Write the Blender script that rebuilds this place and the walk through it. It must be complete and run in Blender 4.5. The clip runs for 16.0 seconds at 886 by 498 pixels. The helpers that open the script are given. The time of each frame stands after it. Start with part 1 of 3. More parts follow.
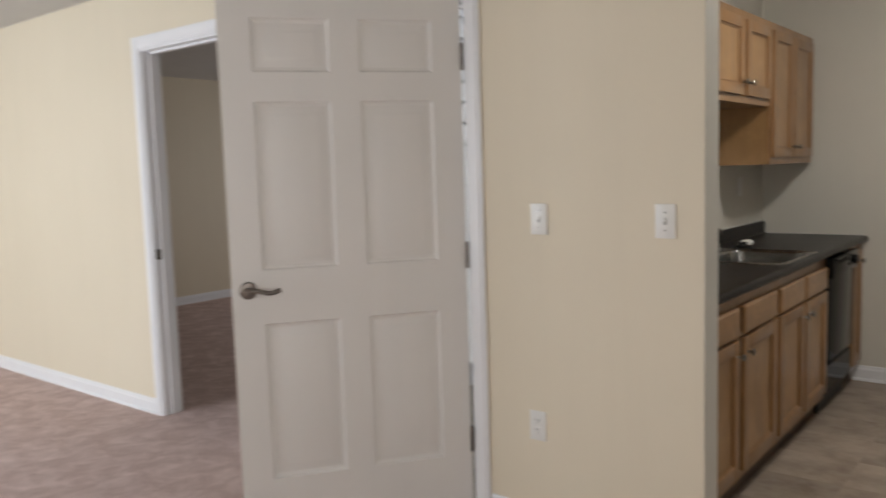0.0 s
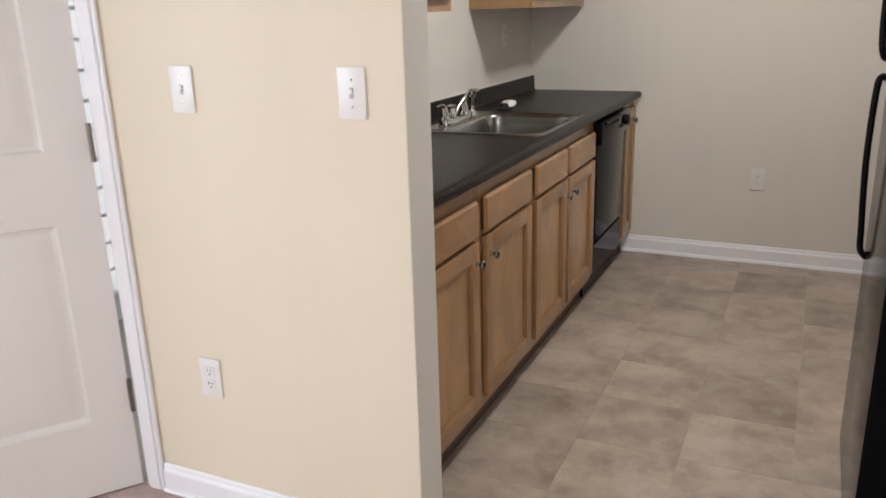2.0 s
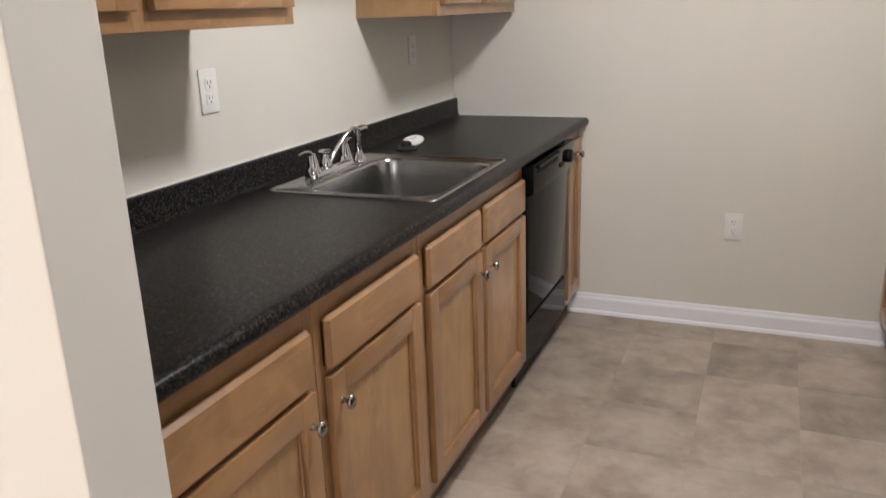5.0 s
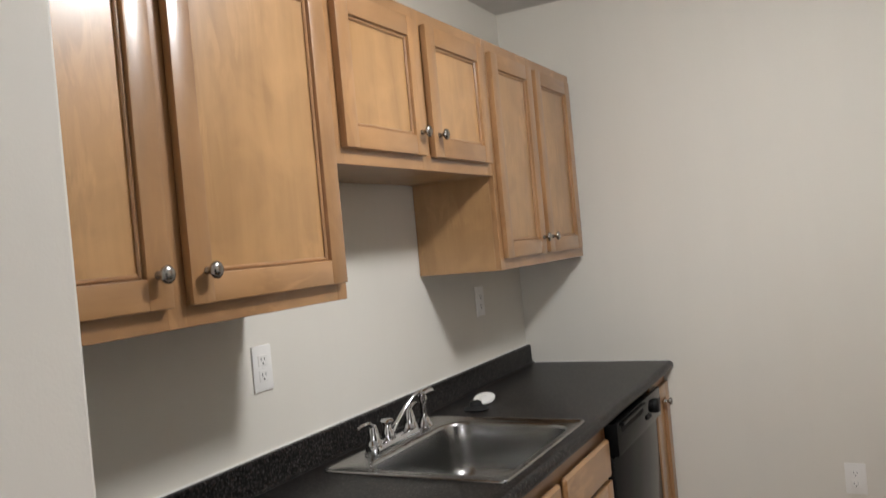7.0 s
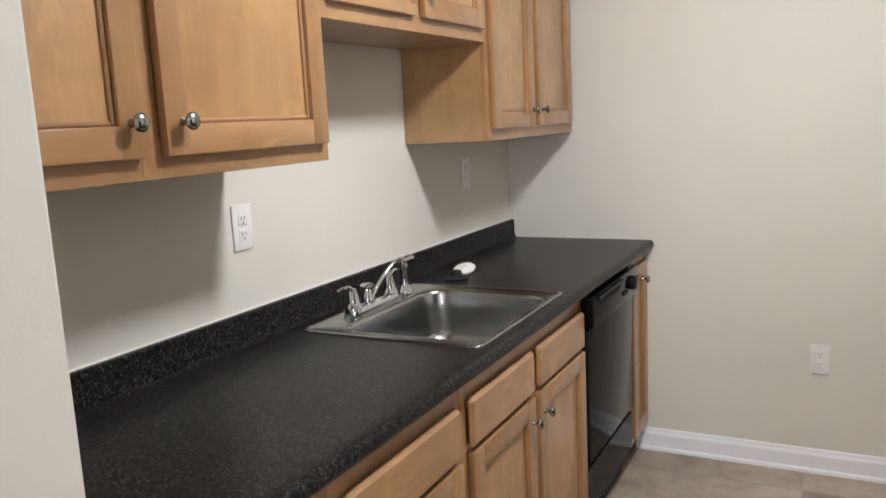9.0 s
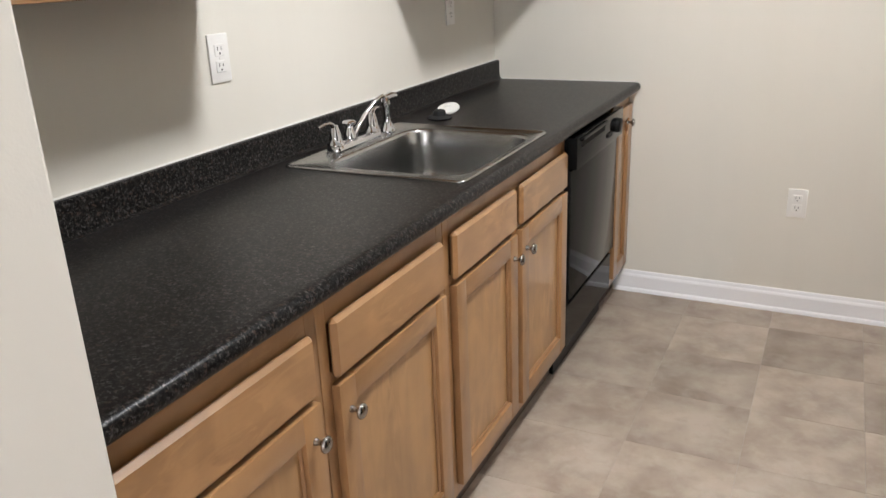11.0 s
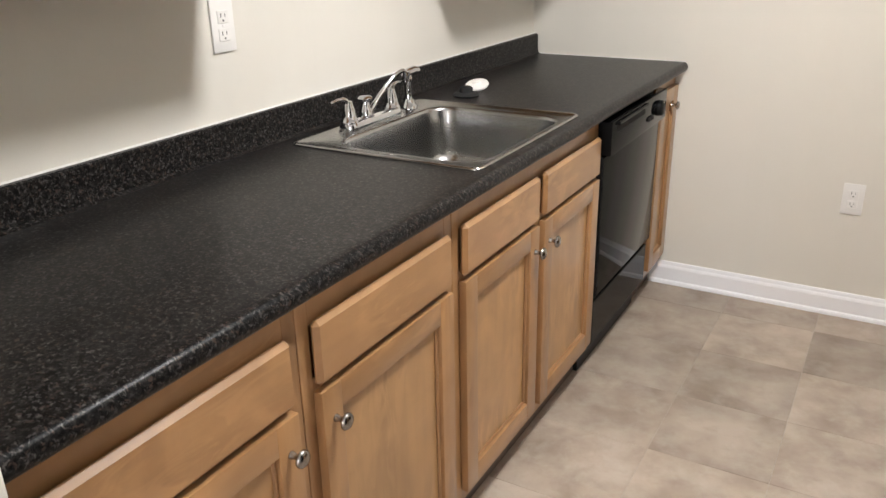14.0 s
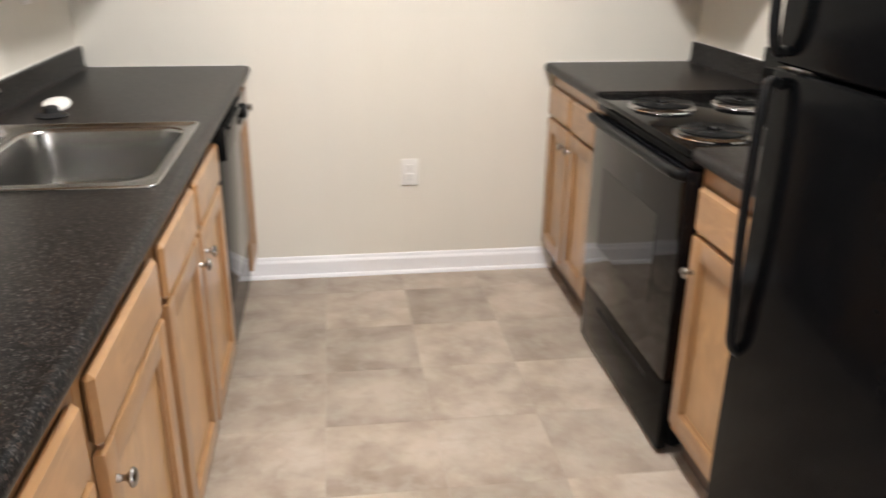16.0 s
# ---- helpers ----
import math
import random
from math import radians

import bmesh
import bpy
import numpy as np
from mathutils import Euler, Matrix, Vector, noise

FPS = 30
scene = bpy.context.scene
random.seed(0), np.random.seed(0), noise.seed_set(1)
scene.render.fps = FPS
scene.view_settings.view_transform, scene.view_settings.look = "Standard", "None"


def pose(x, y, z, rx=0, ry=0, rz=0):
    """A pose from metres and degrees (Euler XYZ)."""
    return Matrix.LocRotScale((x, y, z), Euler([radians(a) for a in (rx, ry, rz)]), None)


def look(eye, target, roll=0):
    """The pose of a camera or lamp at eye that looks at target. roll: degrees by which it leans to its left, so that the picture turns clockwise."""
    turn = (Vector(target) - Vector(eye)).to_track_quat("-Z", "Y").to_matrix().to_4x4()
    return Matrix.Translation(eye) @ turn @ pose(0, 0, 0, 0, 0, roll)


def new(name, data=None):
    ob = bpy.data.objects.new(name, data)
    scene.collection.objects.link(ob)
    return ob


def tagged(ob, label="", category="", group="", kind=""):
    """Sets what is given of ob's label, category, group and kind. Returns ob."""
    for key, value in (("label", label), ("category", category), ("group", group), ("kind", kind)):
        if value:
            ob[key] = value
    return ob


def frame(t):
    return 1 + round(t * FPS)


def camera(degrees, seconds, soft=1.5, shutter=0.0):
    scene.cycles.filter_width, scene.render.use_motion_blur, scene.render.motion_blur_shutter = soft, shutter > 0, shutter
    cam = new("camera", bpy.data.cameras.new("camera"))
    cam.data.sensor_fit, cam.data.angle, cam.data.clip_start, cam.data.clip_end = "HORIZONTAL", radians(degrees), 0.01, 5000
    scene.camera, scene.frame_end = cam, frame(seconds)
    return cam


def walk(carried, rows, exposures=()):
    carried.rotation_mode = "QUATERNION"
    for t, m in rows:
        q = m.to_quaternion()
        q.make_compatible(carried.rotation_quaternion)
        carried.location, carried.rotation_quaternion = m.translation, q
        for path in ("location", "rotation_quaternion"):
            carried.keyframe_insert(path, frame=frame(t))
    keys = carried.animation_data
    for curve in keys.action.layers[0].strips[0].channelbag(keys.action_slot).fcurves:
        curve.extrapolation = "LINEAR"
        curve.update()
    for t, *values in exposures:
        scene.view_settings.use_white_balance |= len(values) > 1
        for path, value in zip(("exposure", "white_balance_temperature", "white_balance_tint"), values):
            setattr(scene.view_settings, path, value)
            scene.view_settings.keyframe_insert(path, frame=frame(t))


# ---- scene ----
cam = camera(58.4, 16.0, shutter=0.4)

PATH = [
    (0, (1.636, -5.42, 1.404), (0.39, -3.869, 1.202), -1.8),
    (0.3, (1.545, -5.289, 1.425), (0.481, -3.615, 1.169), -2.2),
    (0.5, (1.506, -5.22, 1.418), (0.541, -3.494, 1.122), -2.3),
    (0.7, (1.491, -5.119, 1.409), (0.594, -3.365, 1.067), -2.0),
    (1, (1.494, -4.98, 1.392), (0.65, -3.208, 1.006), -1.6),
    (1.5, (1.548, -4.694, 1.391), (0.694, -2.945, 0.932), -1.9),
    (2, (1.51, -4.45, 1.386), (0.693, -2.721, 0.801), -1.6),
    (2.2, (1.468, -4.324, 1.378), (0.677, -2.592, 0.766), -2.2),
    (2.5, (1.441, -4.197, 1.38), (0.71, -2.456, 0.721), -2.2),
    (3, (1.437, -4.01, 1.35), (0.776, -2.288, 0.578), -1.9),
    (5.3, (1.377, -3.422, 1.414), (0.599, -1.655, 0.894), -2.5),
    (5.5, (1.369, -3.388, 1.428), (0.567, -1.617, 0.957), -3.1),
    (6, (1.379, -3.334, 1.449), (0.503, -1.562, 1.146), -4.1),
    (6.5, (1.368, -3.3, 1.463), (0.446, -1.531, 1.315), -4.9),
    (7, (1.362, -3.289, 1.474), (0.428, -1.521, 1.462), -5.3),
    (7.5, (1.36, -3.292, 1.484), (0.435, -1.521, 1.57), -5.1),
    (8, (1.356, -3.281, 1.472), (0.435, -1.506, 1.436), -4.0),
    (8.5, (1.36, -3.276, 1.455), (0.44, -1.513, 1.245), -3.6),
    (9, (1.363, -3.269, 1.447), (0.449, -1.52, 1.125), -2.9),
    (9.5, (1.36, -3.266, 1.436), (0.47, -1.529, 0.998), -2.2),
    (10, (1.364, -3.276, 1.426), (0.492, -1.557, 0.893), -1.9),
    (10.2, (1.357, -3.276, 1.421), (0.493, -1.564, 0.854), -1.9),
    (12.3, (1.393, -3.231, 1.394), (0.542, -1.591, 0.627), -2.4),
    (12.5, (1.4, -3.214, 1.397), (0.523, -1.585, 0.637), -2.4),
    (13, (1.398, -3.161, 1.394), (0.465, -1.562, 0.638), -2.6),
    (13.5, (1.411, -3.129, 1.396), (0.454, -1.54, 0.649), -2.4),
    (14, (1.357, -3.1, 1.397), (0.421, -1.498, 0.649), -1.2),
    (14.5, (1.25, -3.077, 1.405), (0.382, -1.439, 0.654), -0.7),
    (15, (1.145, -3.073, 1.401), (0.451, -1.353, 0.654), 0.1),
    (15.5, (1.083, -3.134, 1.396), (0.823, -1.285, 0.68), 0.9),
    (16, (0.962, -3.243, 1.39), (1.22, -1.399, 0.658), 0.6),
]
EXPOSURES = [(0, -1.15, 6650, 9), (0.5, -0.78, 6750, 11), (1, -0.38, 6700, 12), (2, -0.30, 6350, 12), (3, -0.06, 6300, 12), (5.5, 0.0, 6200, 13), (7.5, -0.26, 6100, 10), (8.1, -0.18, 6050, 10), (9, 0.16, 6050, 10), (12.5, 0.46, 6200, 10), (15, 0.60, 6300, 11), (15.5, 0.48, 6300, 11), (16, 0.76, 6350, 11)]
walk(cam, [(t, look(eye, target, roll)) for t, eye, target, roll in PATH], EXPOSURES)

# ---- world, sun, lights ----
world = bpy.data.worlds.new("sky")
scene.world = world
world.use_nodes = True
sky = world.node_tree.nodes.new("ShaderNodeTexSky")
sky.sky_type, sky.sun_disc = "NISHITA", False
sky.sun_elevation, sky.sun_rotation = radians(57.2), radians(56.3)
world.node_tree.links.new(sky.outputs[0], world.node_tree.nodes["Background"].inputs[0])
world.node_tree.nodes["Background"].inputs[1].default_value = 0.15
sun_data = bpy.data.lights.new("sun", "SUN")
sun_data.energy, sun_data.angle, sun_data.color = 5.0, radians(0.5), (1, 0.98, 0.95)
new("sun", sun_data).matrix_world = look((0, 0, 10), (-0.45, -0.30, 9.16))


def window_lamp(x, y, z, w, h, watts, turn, colour=(0.94, 0.95, 1.0)):
    """An area lamp for the sky's light in the opening of an unseen window."""
    d = bpy.data.lights.new("window_light", "AREA")
    d.shape, d.size, d.size_y, d.energy, d.color = "RECTANGLE", w, h, watts, colour
    new("window_light", d).matrix_world = pose(x, y, z, 90, 0, turn)


KX = 2.484
LAMP_X, LAMP_Y, CEIL = 1.30, -1.60, 2.47
LAMP_STRENGTH = 158.0
window_lamp(-3.6, -7.02, 1.35, 3.2, 1.5, 240, 0, (0.80, 0.89, 1.0))
# Added fill from an unseen side window; brightens the door leaf, not the kitchen.
window_lamp(KX + 0.02, -6.2, 1.35, 0.95, 1.5, 64, 90)
window_lamp(-4.0, 1.42, 1.35, 1.4, 1.3, 28, 180)

# ---- materials ----


class Mat:
    """A node material with a Principled shader."""

    def __init__(self, name, rough=0.5, metal=0.0, spec=0.5):
        self.m = bpy.data.materials.new(name)
        self.m.use_nodes = True
        self.t = self.m.node_tree
        self.b = self.t.nodes["Principled BSDF"]
        self.b.inputs["Roughness"].default_value = rough
        self.b.inputs["Metallic"].default_value = metal
        self.b.inputs["Specular IOR Level"].default_value = spec
        self.xyz = self.node("ShaderNodeTexCoord").outputs["Object"]

    def node(self, kind, **values):
        n = self.t.nodes.new(kind)
        for k, v in values.items():
            n.inputs[k].default_value = v
        return n

    def link(self, a, b):
        self.t.links.new(a, b)

    def scaled(self, sx, sy, sz, shift=None):
        n = self.node("ShaderNodeMapping", Scale=(sx, sy, sz))
        self.link(self.xyz, n.inputs["Vector"])
        if shift is not None:
            self.link(shift, n.inputs["Location"])
        return n.outputs[0]

    def noise(self, scale, detail=4, vector=None, rough=0.55, distort=0.0):
        n = self.node("ShaderNodeTexNoise", Scale=scale, Detail=detail, Roughness=rough, Distortion=distort)
        self.link(vector if vector is not None else self.xyz, n.inputs["Vector"])
        return n.outputs["Fac"]

    def ramp(self, fac, *stops):
        n = self.node("ShaderNodeValToRGB")
        e = n.color_ramp.elements
        while len(e) < len(stops):
            e.new(0.5)
        for k, (p, c) in zip(e, stops):
            k.position = p
            k.color = (*c, 1) if len(c) == 3 else c
        self.link(fac, n.inputs["Fac"])
        return n.outputs["Color"]

    def mix(self, fac, a, b, how="MIX"):
        n = self.t.nodes.new("ShaderNodeMix")
        n.data_type, n.blend_type = "RGBA", how
        for sock, v in ((n.inputs[0], fac), (n.inputs[6], a), (n.inputs[7], b)):
            if isinstance(v, (int, float)):
                sock.default_value = v
            elif isinstance(v, tuple):
                sock.default_value = (*v, 1)
            else:
                self.link(v, sock)
        return n.outputs[2]

    def maths(self, how, a, b):
        n = self.t.nodes.new("ShaderNodeMath")
        n.operation = how
        for sock, v in zip(n.inputs, (a, b)):
            if isinstance(v, (int, float)):
                sock.default_value = v
            else:
                self.link(v, sock)
        return n.outputs[0]

    def colour(self, c):
        if isinstance(c, tuple):
            self.b.inputs["Base Color"].default_value = (*c, 1)
        else:
            self.link(c, self.b.inputs["Base Color"])
        return self

    def rough(self, fac, lo, hi):
        n = self.node("ShaderNodeMapRange")
        n.inputs["To Min"].default_value, n.inputs["To Max"].default_value = lo, hi
        self.link(fac, n.inputs["Value"])
        self.link(n.outputs[0], self.b.inputs["Roughness"])
        return self

    def bump(self, fac, depth, strength=1.0):
        n = self.node("ShaderNodeBump", Strength=strength, Distance=depth)
        self.link(fac, n.inputs["Height"])
        self.link(n.outputs[0], self.b.inputs["Normal"])
        return self

    def chance(self):
        return self.node("ShaderNodeObjectInfo").outputs["Random"]


def paint(name, base, stain, rough=0.62):
    m = Mat(name, rough)
    broad = m.noise(0.9, 3)
    # Faint upright streaks in the colour, after light reflected onto the sink wall.
    streak = m.noise(1.0, 3, m.scaled(9, 9, 0.8), 0.55)
    c = m.ramp(broad, (0.3, stain), (0.7, base))
    m.colour(m.mix(m.ramp(streak, (0.45, (0, 0, 0)), (0.75, (0.25, 0.25, 0.25))), c, tuple(v * 0.95 for v in stain)))
    fine = m.noise(260, 2)
    roller = m.noise(45, 3)
    m.bump(m.maths("ADD", m.maths("MULTIPLY", fine, 0.5), roller), 0.0007, 0.5)
    m.rough(broad, rough - 0.06, rough + 0.06)
    return m.m


def wood(name, along, light, dark, rough=0.36):
    """Honey-stained maple; along is the axis of the grain."""
    m = Mat(name, rough)
    pick = m.node("ShaderNodeCombineXYZ")
    r = m.chance()
    for i, k in enumerate((7.3, 13.1, 4.7)):
        m.link(m.maths("MULTIPLY", r, k), pick.inputs[i])
    s = [9.0, 9.0, 9.0]
    s[along] = 0.9
    grain = m.noise(2.2, 5, m.scaled(*s, shift=pick.outputs[0]), 0.52, 0.5)
    s2 = [150.0, 150.0, 150.0]
    s2[along] = 4.0
    pores = m.noise(1.0, 3, m.scaled(*s2, shift=pick.outputs[0]), 0.6)
    blotch = m.noise(6.5, 4, m.scaled(1, 1, 1, shift=pick.outputs[0]), 0.5, 0.7)
    c = m.mix(m.ramp(grain, (0.30, (0, 0, 0)), (0.72, (1, 1, 1))), dark, light)
    c = m.mix(m.ramp(blotch, (0.42, (0, 0, 0)), (0.72, (0.55, 0.55, 0.55))), c, tuple(min(1, v * 1.25) for v in light))
    curl = [26.0, 26.0, 26.0]
    curl[along] = 7.0
    figure = m.noise(1.0, 3, m.scaled(*curl, shift=pick.outputs[0]), 0.55, 1.4)
    patch = m.ramp(m.noise(3.1, 2, m.scaled(1, 1, 1, shift=pick.outputs[0]), 0.5), (0.45, (0, 0, 0)), (0.63, (0.6, 0.6, 0.6)))
    wave = m.mix(m.ramp(figure, (0.48, (0, 0, 0)), (0.62, (1, 1, 1))), (0.0, 0.0, 0.0), patch)
    c = m.mix(wave, c, tuple(min(1, v * 1.3) for v in light))
    c = m.mix(m.ramp(pores, (0.56, (0, 0, 0)), (0.8, (0.07, 0.07, 0.07))), c, tuple(v * 0.62 for v in dark))
    tone = m.maths("ADD", m.maths("MULTIPLY", r, 0.16), 0.92)
    h = m.node("ShaderNodeHueSaturation")
    m.link(tone, h.inputs["Value"])
    m.link(c, h.inputs["Color"])
    m.colour(h.outputs[0])
    m.rough(grain, rough - 0.07, rough + 0.08)
    m.b.inputs["Coat Weight"].default_value = 0.6
    m.b.inputs["Coat Roughness"].default_value = 0.20
    return m.bump(pores, 0.0004, 0.35).m


WOOD_L, WOOD_D = (0.345, 0.188, 0.080), (0.258, 0.132, 0.053)
WALL = paint("kitchen_wall_paint", (0.728, 0.697, 0.624), (0.698, 0.667, 0.594))
WALL_LIV = paint("living_wall_paint", (0.785, 0.702, 0.555), (0.75, 0.667, 0.52))
CEILING = paint("ceiling_paint", (0.62, 0.61, 0.59), (0.56, 0.55, 0.53), 0.8)
TRIM = paint("white_trim_paint", (0.88, 0.88, 0.90), (0.85, 0.85, 0.87), 0.35)
DOOR = paint("white_door_paint", (0.83, 0.815, 0.79), (0.79, 0.775, 0.75), 0.42)
WOOD_V = wood("maple_upright", 2, WOOD_L, WOOD_D)
WOOD_H = wood("maple_level", 1, WOOD_L, WOOD_D)
WOOD_PANEL = wood("maple_panel", 2, (0.420, 0.239, 0.099), (0.318, 0.172, 0.069))
# Bead maple is a touch darker: some groove shade is put into its colour.
WOOD_BEAD_V = wood("maple_bead_shaded_upright", 2, (0.325, 0.172, 0.074), (0.250, 0.125, 0.051))
WOOD_BEAD_H = wood("maple_bead_shaded_level", 1, (0.325, 0.172, 0.074), (0.250, 0.125, 0.051))
WOOD_BOX = wood("maple_veneer", 2, (0.36, 0.208, 0.090), (0.29, 0.160, 0.066), 0.42)

m = Mat("speckled_laminate", 0.3, 0.0, 0.10)
grain = m.noise(120, 4, None, 0.62, 0.3)
base = m.ramp(grain, (0.42, (0.0030, 0.0028, 0.0028)), (0.54, (0.0110, 0.0102, 0.0098)), (0.68, (0.033, 0.030, 0.028)))
light_fleck = m.ramp(m.noise(165, 3, None, 0.55, 0.5), (0.55, (0, 0, 0)), (0.73, (1, 1, 1)))
c = m.mix(light_fleck, base, (0.095, 0.089, 0.084))
brown = m.ramp(m.noise(130, 2, None, 0.5, 0.6), (0.60, (0, 0, 0)), (0.70, (0.8, 0.8, 0.8)))
broken = m.noise(420, 2)
m.colour(m.mix(brown, c, (0.062, 0.043, 0.034)))
m.rough(m.noise(60, 3), 0.28, 0.35)
LAMINATE = m.bump(broken, 0.0002, 0.05).m

m = Mat("stone_look_vinyl", 0.42)
r = m.chance()
cb = m.node("ShaderNodeCombineXYZ")
for i, k in enumerate((31.0, 17.0, 5.0)):
    m.link(m.maths("MULTIPLY", r, k), cb.inputs[i])
cloud = m.noise(5.5, 4, m.scaled(1, 1, 1, shift=cb.outputs[0]), 0.52, 0.15)
veil = m.noise(13, 6, m.scaled(1, 1, 1, shift=cb.outputs[0]), 0.62, 0.3)
c = m.ramp(cloud, (0.30, (0.262, 0.203, 0.158)), (0.50, (0.372, 0.302, 0.240)), (0.70, (0.472, 0.394, 0.320)))
c = m.mix(m.ramp(veil, (0.46, (0, 0, 0)), (0.70, (0.42, 0.42, 0.42))), c, (0.50, 0.455, 0.385))
c = m.mix(m.ramp(m.noise(21, 5, m.scaled(1, 1, 1, shift=cb.outputs[0]), 0.6, 0.2), (0.52, (0, 0, 0)), (0.75, (0.28, 0.28, 0.28))), c, (0.235, 0.172, 0.130))
h = m.node("ShaderNodeHueSaturation")
m.link(m.maths("ADD", m.maths("MULTIPLY", r, 0.30), 0.85), h.inputs["Value"])
m.link(c, h.inputs["Color"])
m.colour(h.outputs[0])
m.rough(veil, 0.36, 0.52)
VINYL = m.bump(m.noise(90, 4), 0.0006, 0.4).m

m = Mat("vinyl_joint", 0.6)
m.colour(m.ramp(m.noise(40, 3), (0.3, (0.40, 0.35, 0.29)), (0.7, (0.48, 0.43, 0.36))))
JOINT = m.m

m = Mat("mauve_brown_carpet", 0.95, 0, 0.1)
tuft = m.noise(320, 3)
worn = m.noise(7.5, 7, None, 0.72, 0.6)
c = m.ramp(tuft, (0.3, (0.42, 0.295, 0.262)), (0.7, (0.74, 0.575, 0.53)))
m.colour(m.mix(m.ramp(worn, (0.42, (0, 0, 0)), (0.66, (0.6, 0.6, 0.6))), c, (0.88, 0.73, 0.69)))
CARPET = m.bump(m.maths("ADD", tuft, m.noise(60, 3)), 0.006, 0.9).m

m = Mat("brushed_steel", 0.26, 1.0)
m.colour(m.ramp(m.noise(3, 3), (0.3, (0.33, 0.326, 0.318)), (0.7, (0.38, 0.376, 0.366))))
STEEL = m.rough(m.noise(5, 2), 0.22, 0.27).m

m = Mat("chrome", 0.07, 1.0)
m.colour((0.55, 0.55, 0.56))
CHROME = m.rough(m.noise(30, 2), 0.02, 0.06).m
m = Mat("satin_nickel", 0.24, 1.0)
m.colour((0.34, 0.325, 0.305))
NICKEL = m.rough(m.noise(60, 2), 0.18, 0.28).m
m = Mat("aged_bronze", 0.38, 1.0)
m.colour((0.20, 0.175, 0.155))
BRONZE = m.rough(m.noise(60, 2), 0.3, 0.46).m


def black(name, col, lo, hi, spec=0.3, scale=25):
    m = Mat(name, lo, 0.0, spec)
    m.colour(m.ramp(m.noise(scale, 3), (0.3, col), (0.7, tuple(v * 1.4 for v in col))))
    return m.rough(m.noise(9, 4), lo, hi)


ENAMEL = black("black_enamel", (0.004, 0.004, 0.004), 0.05, 0.09, 0.06).m
GLASSY = black("black_oven_glass", (0.004, 0.004, 0.0045), 0.03, 0.06, 0.28).m
PLASTIC = black("black_plastic", (0.006, 0.006, 0.006), 0.26, 0.38, 0.10).m
RUBBER = black("black_rubber", (0.012, 0.012, 0.012), 0.55, 0.7).m
DARK = black("near_black", (0.010, 0.008, 0.007), 0.7, 0.8).m
m = black("black_textured_steel", (0.0028, 0.0028, 0.003), 0.09, 0.15, 0.05)
FRIDGE = m.bump(m.noise(120, 3), 0.0003, 0.12).m
m = Mat("toe_kick_board", 0.7)
m.colour(m.ramp(m.noise(8, 4), (0.3, (0.095, 0.064, 0.046)), (0.7, (0.14, 0.098, 0.070))))
TOE = m.m
m = Mat("white_plastic", 0.32)
m.colour(m.ramp(m.noise(12, 2), (0.3, (0.78, 0.765, 0.73)), (0.7, (0.82, 0.805, 0.77))))
WHITE = m.m
m = Mat("light_grey_plastic", 0.4)
m.colour((0.42, 0.41, 0.39))
GREY = m.m
m = Mat("slot_dark", 0.6)
m.colour((0.03, 0.028, 0.026))
SLOT = m.m
m = Mat("opal_lamp_glass", 0.3)
m.colour((0.9, 0.88, 0.84))
m.b.inputs["Emission Color"].default_value = (1.0, 0.975, 0.94, 1)
m.b.inputs["Emission Strength"].default_value = LAMP_STRENGTH
OPAL = m.m
m = Mat("window_glass", 0.02)
m.b.inputs["Transmission Weight"].default_value = 1.0
GLASS = m.m
m = Mat("porch_concrete", 0.85)
m.colour(m.ramp(m.noise(3, 5), (0.3, (0.40, 0.39, 0.37)), (0.7, (0.50, 0.49, 0.47))))
CONCRETE = m.bump(m.noise(80, 4), 0.003).m
m = Mat("white_siding", 0.55)
m.colour(m.ramp(m.noise(4, 4), (0.3, (0.76, 0.77, 0.79)), (0.7, (0.82, 0.83, 0.85))))
SIDING = m.m
m = Mat("lawn", 0.9)
m.colour(m.ramp(m.noise(2.2, 6), (0.3, (0.045, 0.07, 0.02)), (0.7, (0.08, 0.11, 0.035))))
LAWN = m.m

# ---- building helpers ----
BASE = {}


def mesh_object(name, bm, material, smooth=None):
    bmesh.ops.recalc_face_normals(bm, faces=bm.faces)
    me = bpy.data.meshes.new(name)
    bm.to_mesh(me)
    bm.free()
    me.materials.append(material)
    if smooth:
        me.shade_smooth()
        me.set_sharp_from_angle(angle=radians(smooth))
    return new(name, me)


def thing(name, at, label, category, group=""):
    e = new(name)
    e.location = at
    e.empty_display_size = 0.1
    BASE[e.name] = Vector(at)
    return tagged(e, label, category, group)


def part(name, bm, material, parent, label="", smooth=35, kind=""):
    at = BASE[parent.name]
    bmesh.ops.translate(bm, verts=bm.verts, vec=-at)
    ob = mesh_object(name, bm, material, smooth)
    ob.parent = parent
    BASE[ob.name] = at
    return tagged(ob, label, kind=kind)


def structure(name, bm, material, label, smooth=None, parent=None):
    ob = mesh_object(name, bm, material, smooth)
    BASE[ob.name] = Vector((0, 0, 0))
    if parent:
        ob.parent = parent
    return tagged(ob, label, kind="structure")


def box(bm, x0, x1, y0, y1, z0, z1, bevel=0.0, segs=1):
    made = bmesh.ops.create_cube(bm, size=1)["verts"]
    for v in made:
        v.co = Vector(((x0 + x1) / 2 + v.co.x * abs(x1 - x0), (y0 + y1) / 2 + v.co.y * abs(y1 - y0), (z0 + z1) / 2 + v.co.z * abs(z1 - z0)))
    if bevel:
        edges = {e for v in made for e in v.link_edges}
        bmesh.ops.bevel(bm, geom=list(edges), offset=bevel, segments=segs, affect="EDGES", profile=0.6)
    return bm


